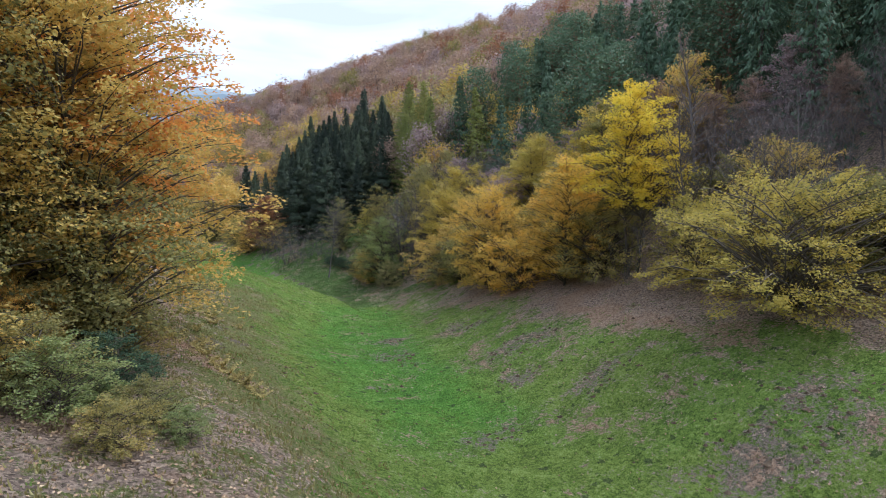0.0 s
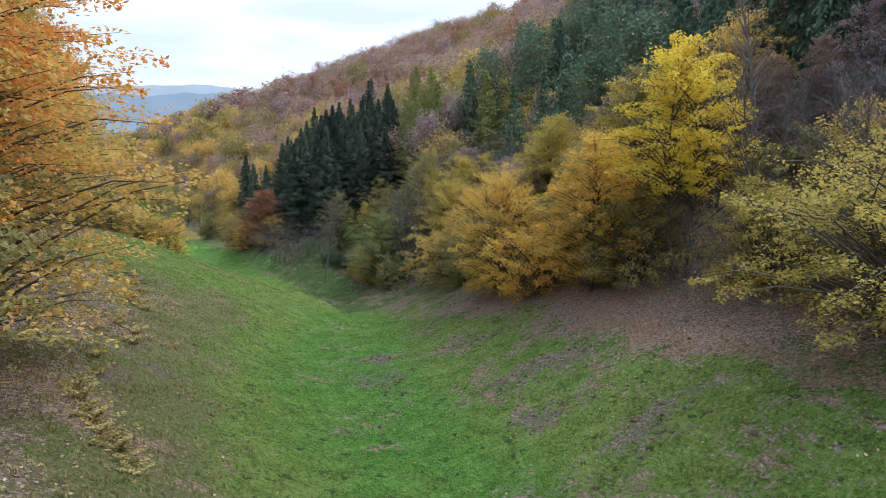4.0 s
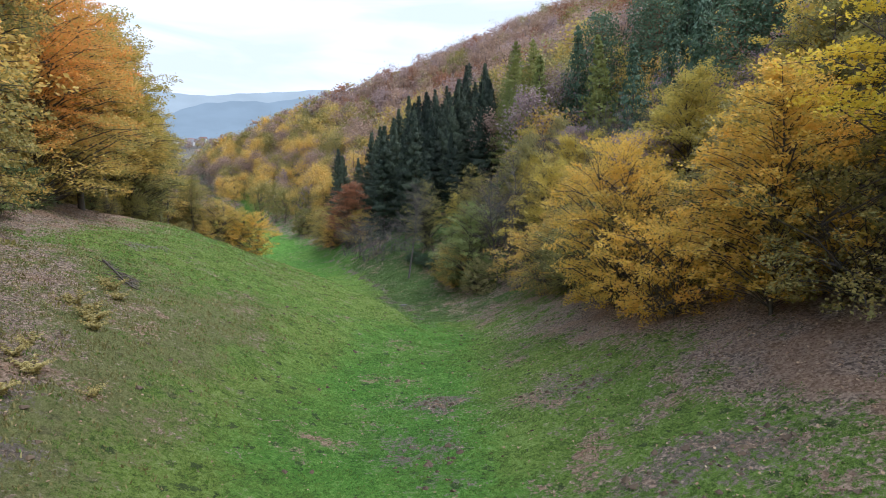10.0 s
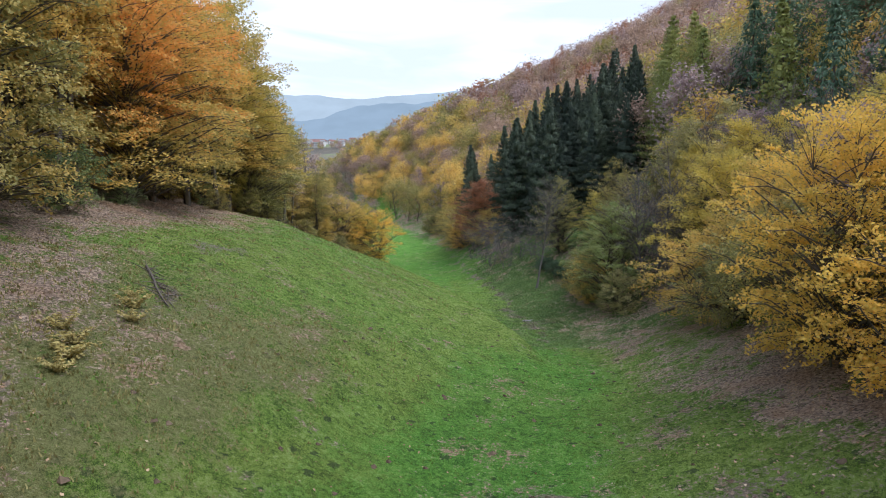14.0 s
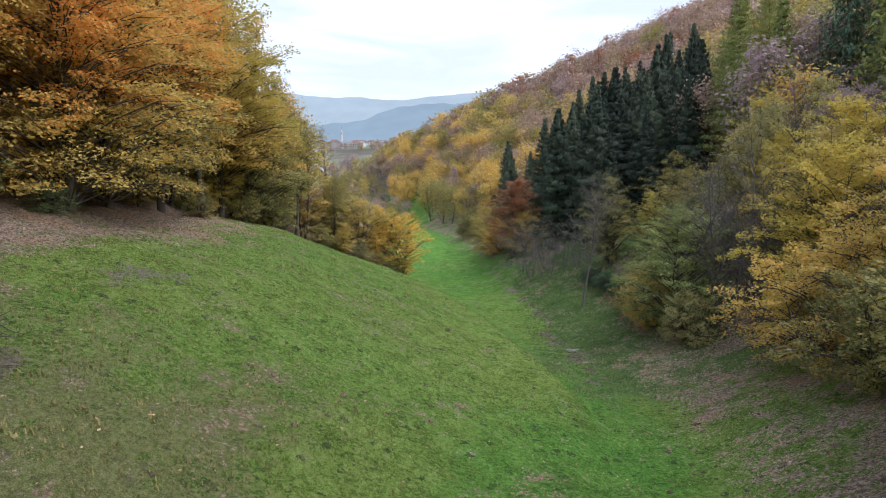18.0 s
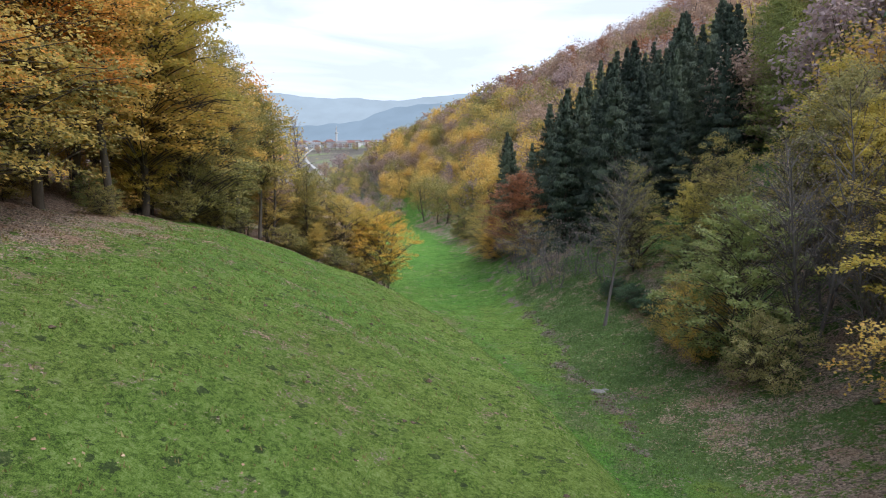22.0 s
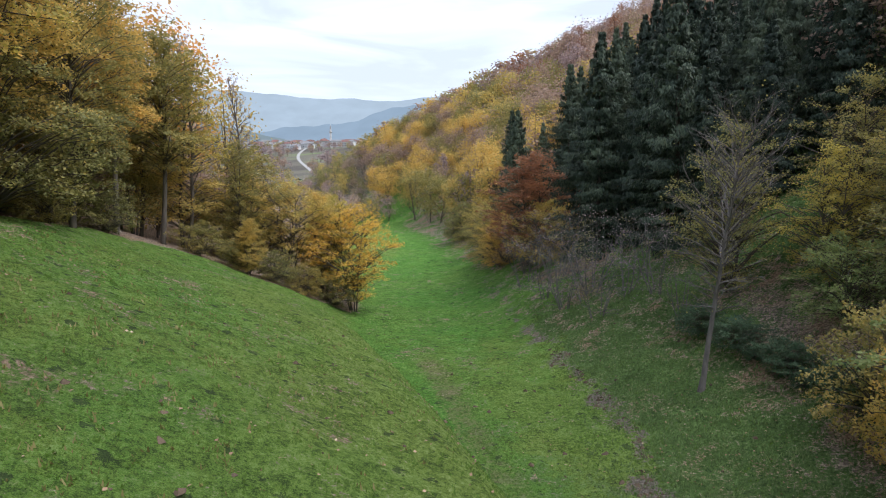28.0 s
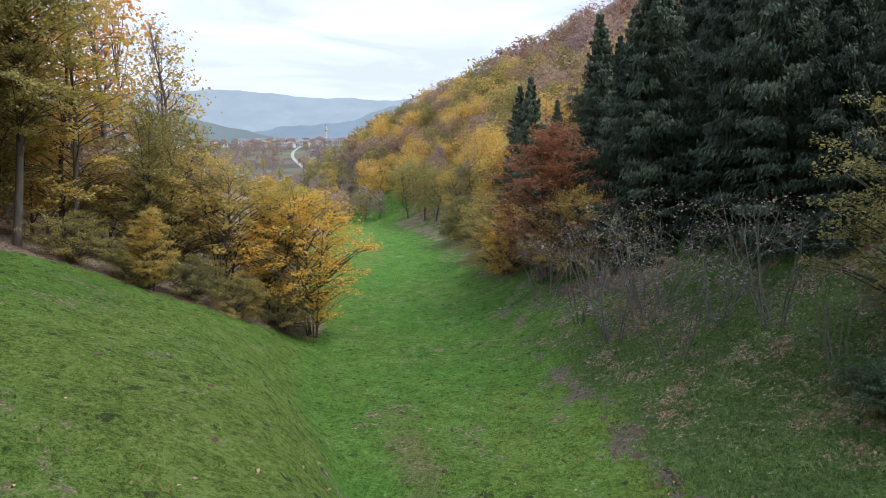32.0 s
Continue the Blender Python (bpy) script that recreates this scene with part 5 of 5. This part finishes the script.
bmesh.ops.create_cone(bm, cap_ends=True, segments=14, radius1=1.3, radius2=0.05, depth=5.5, matrix=Matrix.Translation((0, 0, 28)))
part("spire", bm, LEAD, minaret)
tagged(minaret, "slender white minaret with a pointed cap", "minaret")

# the road up to the village
ry = np.linspace(400, 915, 60)
rx = -75 - (ry - 380) * 0.262 + 9 * np.sin((ry - 400) / 75)
v = []
for x, y, g in zip(rx, ry, np.gradient(rx, ry)):
    for side in (-1.7, 0, 1.7):
        v.append((x + side, y, z_at(x, y) + (0.45 if side == 0 else 0.3)))
f = [(i * 3 + k, i * 3 + k + 1, i * 3 + k + 4, i * 3 + k + 3) for i in range(59) for k in (0, 1)]
tagged(new("road", mesh_of("road", v, f, GRAVEL, True)), "pale winding road up to the village", "road", kind="structure")


# ---------------------------------------------------------------- grass, fallen leaves, clods
gr = np.random.default_rng(8)


def spread(n, xr, yr, weight):
    x, y = gr.uniform(*xr, n), gr.uniform(*yr, n)
    k = gr.random(n) < weight(x, y)
    return x[k], y[k]


def clump_noise(x, y):
    return 0.5 + 0.25 * np.sin(x * 1.7 + 2 * np.sin(y * 0.9)) + 0.25 * np.sin(y * 2.1 + 2 * np.sin(x * 1.1))


GRASS = leaf_material("grass_blades", ((0.0, (0.085, 0.160, 0.030)), (0.5, (0.15, 0.26, 0.045)), (1.0, (0.22, 0.34, 0.09))), 0.5, 0.0)
HAY = leaf_material("dry_blades", ((0.0, (0.12, 0.11, 0.035)), (0.5, (0.26, 0.23, 0.085)), (1.0, (0.42, 0.37, 0.17))), 0.3, 0.0)
LITTER = leaf_material("fallen_leaves", ((0.0, (0.12, 0.075, 0.05)), (0.45, (0.31, 0.20, 0.12)), (0.75, (0.50, 0.36, 0.23)), (1.0, (0.66, 0.56, 0.43))), 0.05, 0.0)
SOIL = rough_material("turned_soil", (0.045, 0.032, 0.022), (0.16, 0.115, 0.078), 1.5, bump=0.4, fine=20)


def blades(name, x, y, tall, material, label, count=3):
    n = len(x)
    x, y = np.repeat(x, count) + gr.normal(0, 0.05, n * count), np.repeat(y, count) + gr.normal(0, 0.05, n * count)
    z = height(x, y) - 0.02
    a = gr.uniform(0, 6.28, n * count)
    h = tall * gr.uniform(0.5, 1.4, n * count)
    w = 0.018 + 0.014 * gr.random(n * count)
    lx, ly = np.cos(a), np.sin(a)
    lean = h * gr.uniform(0.2, 0.9, n * count)
    p0 = np.stack([x - ly * w, y + lx * w, z], -1)
    p1 = np.stack([x + ly * w, y - lx * w, z], -1)
    p2 = np.stack([x + lx * lean + ly * w * 0.3, y + ly * lean - lx * w * 0.3, z + h], -1)
    p3 = np.stack([x + lx * lean - ly * w * 0.3, y + ly * lean + lx * w * 0.3, z + h], -1)
    tagged(new(name, mesh_of(name, np.stack([p0, p1, p2, p3], 1), np.arange(n * count * 4).reshape(-1, 4), material)), label, "grass", kind="stuff")


def near_path(x, y):
    return smooth(30, 12, np.abs(x - 13)) * smooth(135, 90, y)


gx1, gy1 = spread(90000, (-4, 27), (9, 130), lambda x, y: near_path(x, y) * (1 - zones(x, y)[0]) * clump_noise(x, y))
blades("grass", gx1, gy1, 0.06, GRASS, "short green meadow grass")
gx2, gy2 = spread(60000, (-5, 14), (12, 95), lambda x, y: zones(x, y)[1] * clump_noise(y, x) * 0.8)
blades("dry_grass", gx2, gy2, 0.10, HAY, "dry yellowish grass on the bank")
RANK = leaf_material("rank_weeds", ((0.0, (0.085, 0.135, 0.055)), (0.5, (0.16, 0.24, 0.085)), (1.0, (0.32, 0.42, 0.16))), 0.4, 0.0)
gx3, gy3 = spread(60000, (19, 30), (72, 116), lambda x, y: zones(x, y)[3] * (1 - zones(x, y)[0]) * (0.3 + 0.7 * clump_noise(x * 1.4, y * 1.4)))
blades("weeds", gx3, gy3, 0.09, RANK, "rank dark green weeds beside the gully")
lx1, ly1 = spread(240000, (-9, 34), (6, 125), lambda x, y: np.minimum(1, zones(x, y)[0] * 0.62 + 0.03) * smooth(4, -1, x - right_edge(y)) * smooth(-3, 0, x - left_edge(y)) * (1 - 0.6 * smooth(92, 100, y)))
lz = height(lx1, ly1) + 0.025
lv, lf = leaf_quads(gr, np.stack([lx1, ly1, lz], -1), np.tile([0, 0, 1.0], (len(lx1), 1)), 0.075, 0.35, 1.4)
tagged(new("fallen_leaves", mesh_of("fallen_leaves", lv, lf, LITTER)), "brown fallen leaves scattered over the slopes", "leaves", kind="stuff")


def clods(n, weight, label):
    x, y = spread(n, (2, 28), (10, 106), weight)
    k = len(x)
    s = gr.uniform(0.05, 0.17, k)
    base = np.stack([x, y, height(x, y) - 0.02], -1)
    a = np.arange(5) * 1.2566
    ring = base[:, None] + s[:, None, None] * np.stack([np.cos(a), np.sin(a), 0 * a], -1)[None] * gr.uniform(0.7, 1.3, (k, 5, 1))
    top = base + np.stack([gr.normal(0, 0.25, k) * s, gr.normal(0, 0.25, k) * s, s * gr.uniform(0.4, 0.8, k)], -1)
    v = np.concatenate([ring, top[:, None]], 1).reshape(-1, 3)
    i = (np.arange(k) * 6)[:, None]
    f = np.stack([np.stack([i[:, 0] + j, i[:, 0] + (j + 1) % 5, i[:, 0] + 5], -1) for j in range(5)], 1).reshape(-1, 3)
    tagged(new("soil_clods", mesh_of("soil_clods", v, f, SOIL)), label, "soil", kind="stuff")


clods(70000, lambda x, y: np.maximum(np.clip(zones(x, y)[2] * 1.3 - 0.35, 0, 1) * 0.6, 0.006), "clods of earth turned up in the turf")

# tufts of dry fern and a fallen branch on the left bank, a pale stone by the gully
FERNS = [(1.5 + 0.24 * k, 28.6 - 0.6 * k, 0.75 + 0.25 * math.sin(k * 2.3)) for k in range(9)]
FERNS += [(1.8, 40.3, 0.7), (1.5, 45.7, 0.9), (2.6, 44.2, 1.1), (2.2, 45.0, 0.9), (2.9, 43.2, 0.8), (2.0, 49.1, 1.0), (2.5, 48.0, 0.8), (1.4, 50.2, 0.7), (2.7, 38.1, 0.9), (2.0, 38.8, 0.7), (2.7, 36.0, 0.8), (4.3, 38.0, 0.6), (1.2, 36.9, 0.6), (1.6, 33.0, 0.7), (1.9, 31.0, 0.7)]
for x, y, h in FERNS:
    tree("fern", "fern", x, y, h * 0.55, "yellowed dry fern tuft on the bank", "fern", "dry ferns", 1.35, category="fern")


def lay(points):
    """Lets a limb follow the slope that the branch lies on."""
    base = z_at(1.7, 51.7) + 0.08
    for p in points:
        p[2] = z_at(1.7 + p[0], 51.7 + p[1]) - base + 0.05 + 0.2 * max(0.0, p[2])
    return points


branch = new("fallen_branch")
branch.matrix_world = pose(1.7, 51.7, z_at(1.7, 51.7) + 0.08)
wood = Wood()
br = np.random.default_rng(3)
wood.tube(lay(limb_points(br, (-1.2, 1.6, 0.1), (0.6, -0.75, 0.0), 4.0, 6, 0, 0.06)), np.linspace(0.07, 0.025, 7), 6)
child("stem", mesh_of("branch_stem", *wood.arrays(), BARK, True), branch)
for k in range(24):
    wood = Wood()
    wood.tube(lay(limb_points(br, (-1.2 + 0.09 * k, 1.5 - 0.105 * k, 0.12), br.normal(0, 1, 3) * (1, 1, 0.08) + (0, 0, 0.06), br.uniform(0.6, 1.3), 3, -0.03, 0.12)), (0.03, 0.02, 0.012, 0.005), 4)
    child("twig", mesh_of("twig", *wood.arrays(), BARK, True), branch)
tagged(branch, "dark fallen branch with twigs lying on the bank", "branch")
# two trunks that lie across the track
for x, y, length, way in ((31.2, 74.4, 4.6, (0.92, -0.36, 0)), (32.6, 71.6, 3.4, (0.8, 0.55, 0))):
    log = new("fallen_log")
    log.matrix_world = pose(x, y, z_at(x, y))
    points = limb_points(br, (0, 0, 0), way, length, 6, 0, 0.05)
    for p in points:
        p[2] = z_at(x + p[0], y + p[1]) - z_at(x, y) + 0.10
    wood = Wood()
    wood.tube(points, np.linspace(0.13, 0.08, 7), 8)
    child("stem", mesh_of("log_stem", *wood.arrays(), BARK, True), log)
    for k in (2, 3, 5):
        wood = Wood()
        wood.tube(limb_points(br, points[k], (br.normal(0, 0.6), br.normal(0, 0.6), 0.6), br.uniform(0.4, 0.9), 3, -0.05, 0.1), (0.035, 0.025, 0.016, 0.008), 5)
        child("branch_stub", mesh_of("branch_stub", *wood.arrays(), BARK, True), log)
    tagged(log, "dark fallen trunk with broken branches beside the track", "log", "logs beside the track")
STONE = rough_material("pale_limestone", (0.13, 0.128, 0.12), (0.27, 0.265, 0.25), 3.0, bump=0.5, fine=18)
for k, (x, y, s) in enumerate(((21.9, 83.7, 0.30), (22.3, 84.0, 0.15), (21.6, 84.2, 0.12))):
    bm = bmesh.new()
    bmesh.ops.create_icosphere(bm, subdivisions=2, radius=s)
    for q in bm.verts:
        q.co = Vector((q.co.x * 1.3, q.co.y, q.co.z * 0.45)) * (1 + 0.25 * noise.noise(q.co * 4 + Vector((k * 7, 0, 0))))
    me = bpy.data.meshes.new("stone")
    bm.to_mesh(me)
    bm.free()
    me.materials.append(STONE)
    ob = new("stone", me)
    ob.location = (x, y, z_at(x, y) + s * 0.1)
    tagged(ob, "pale flat stone lying in the gully", "stone", "stones in the gully")
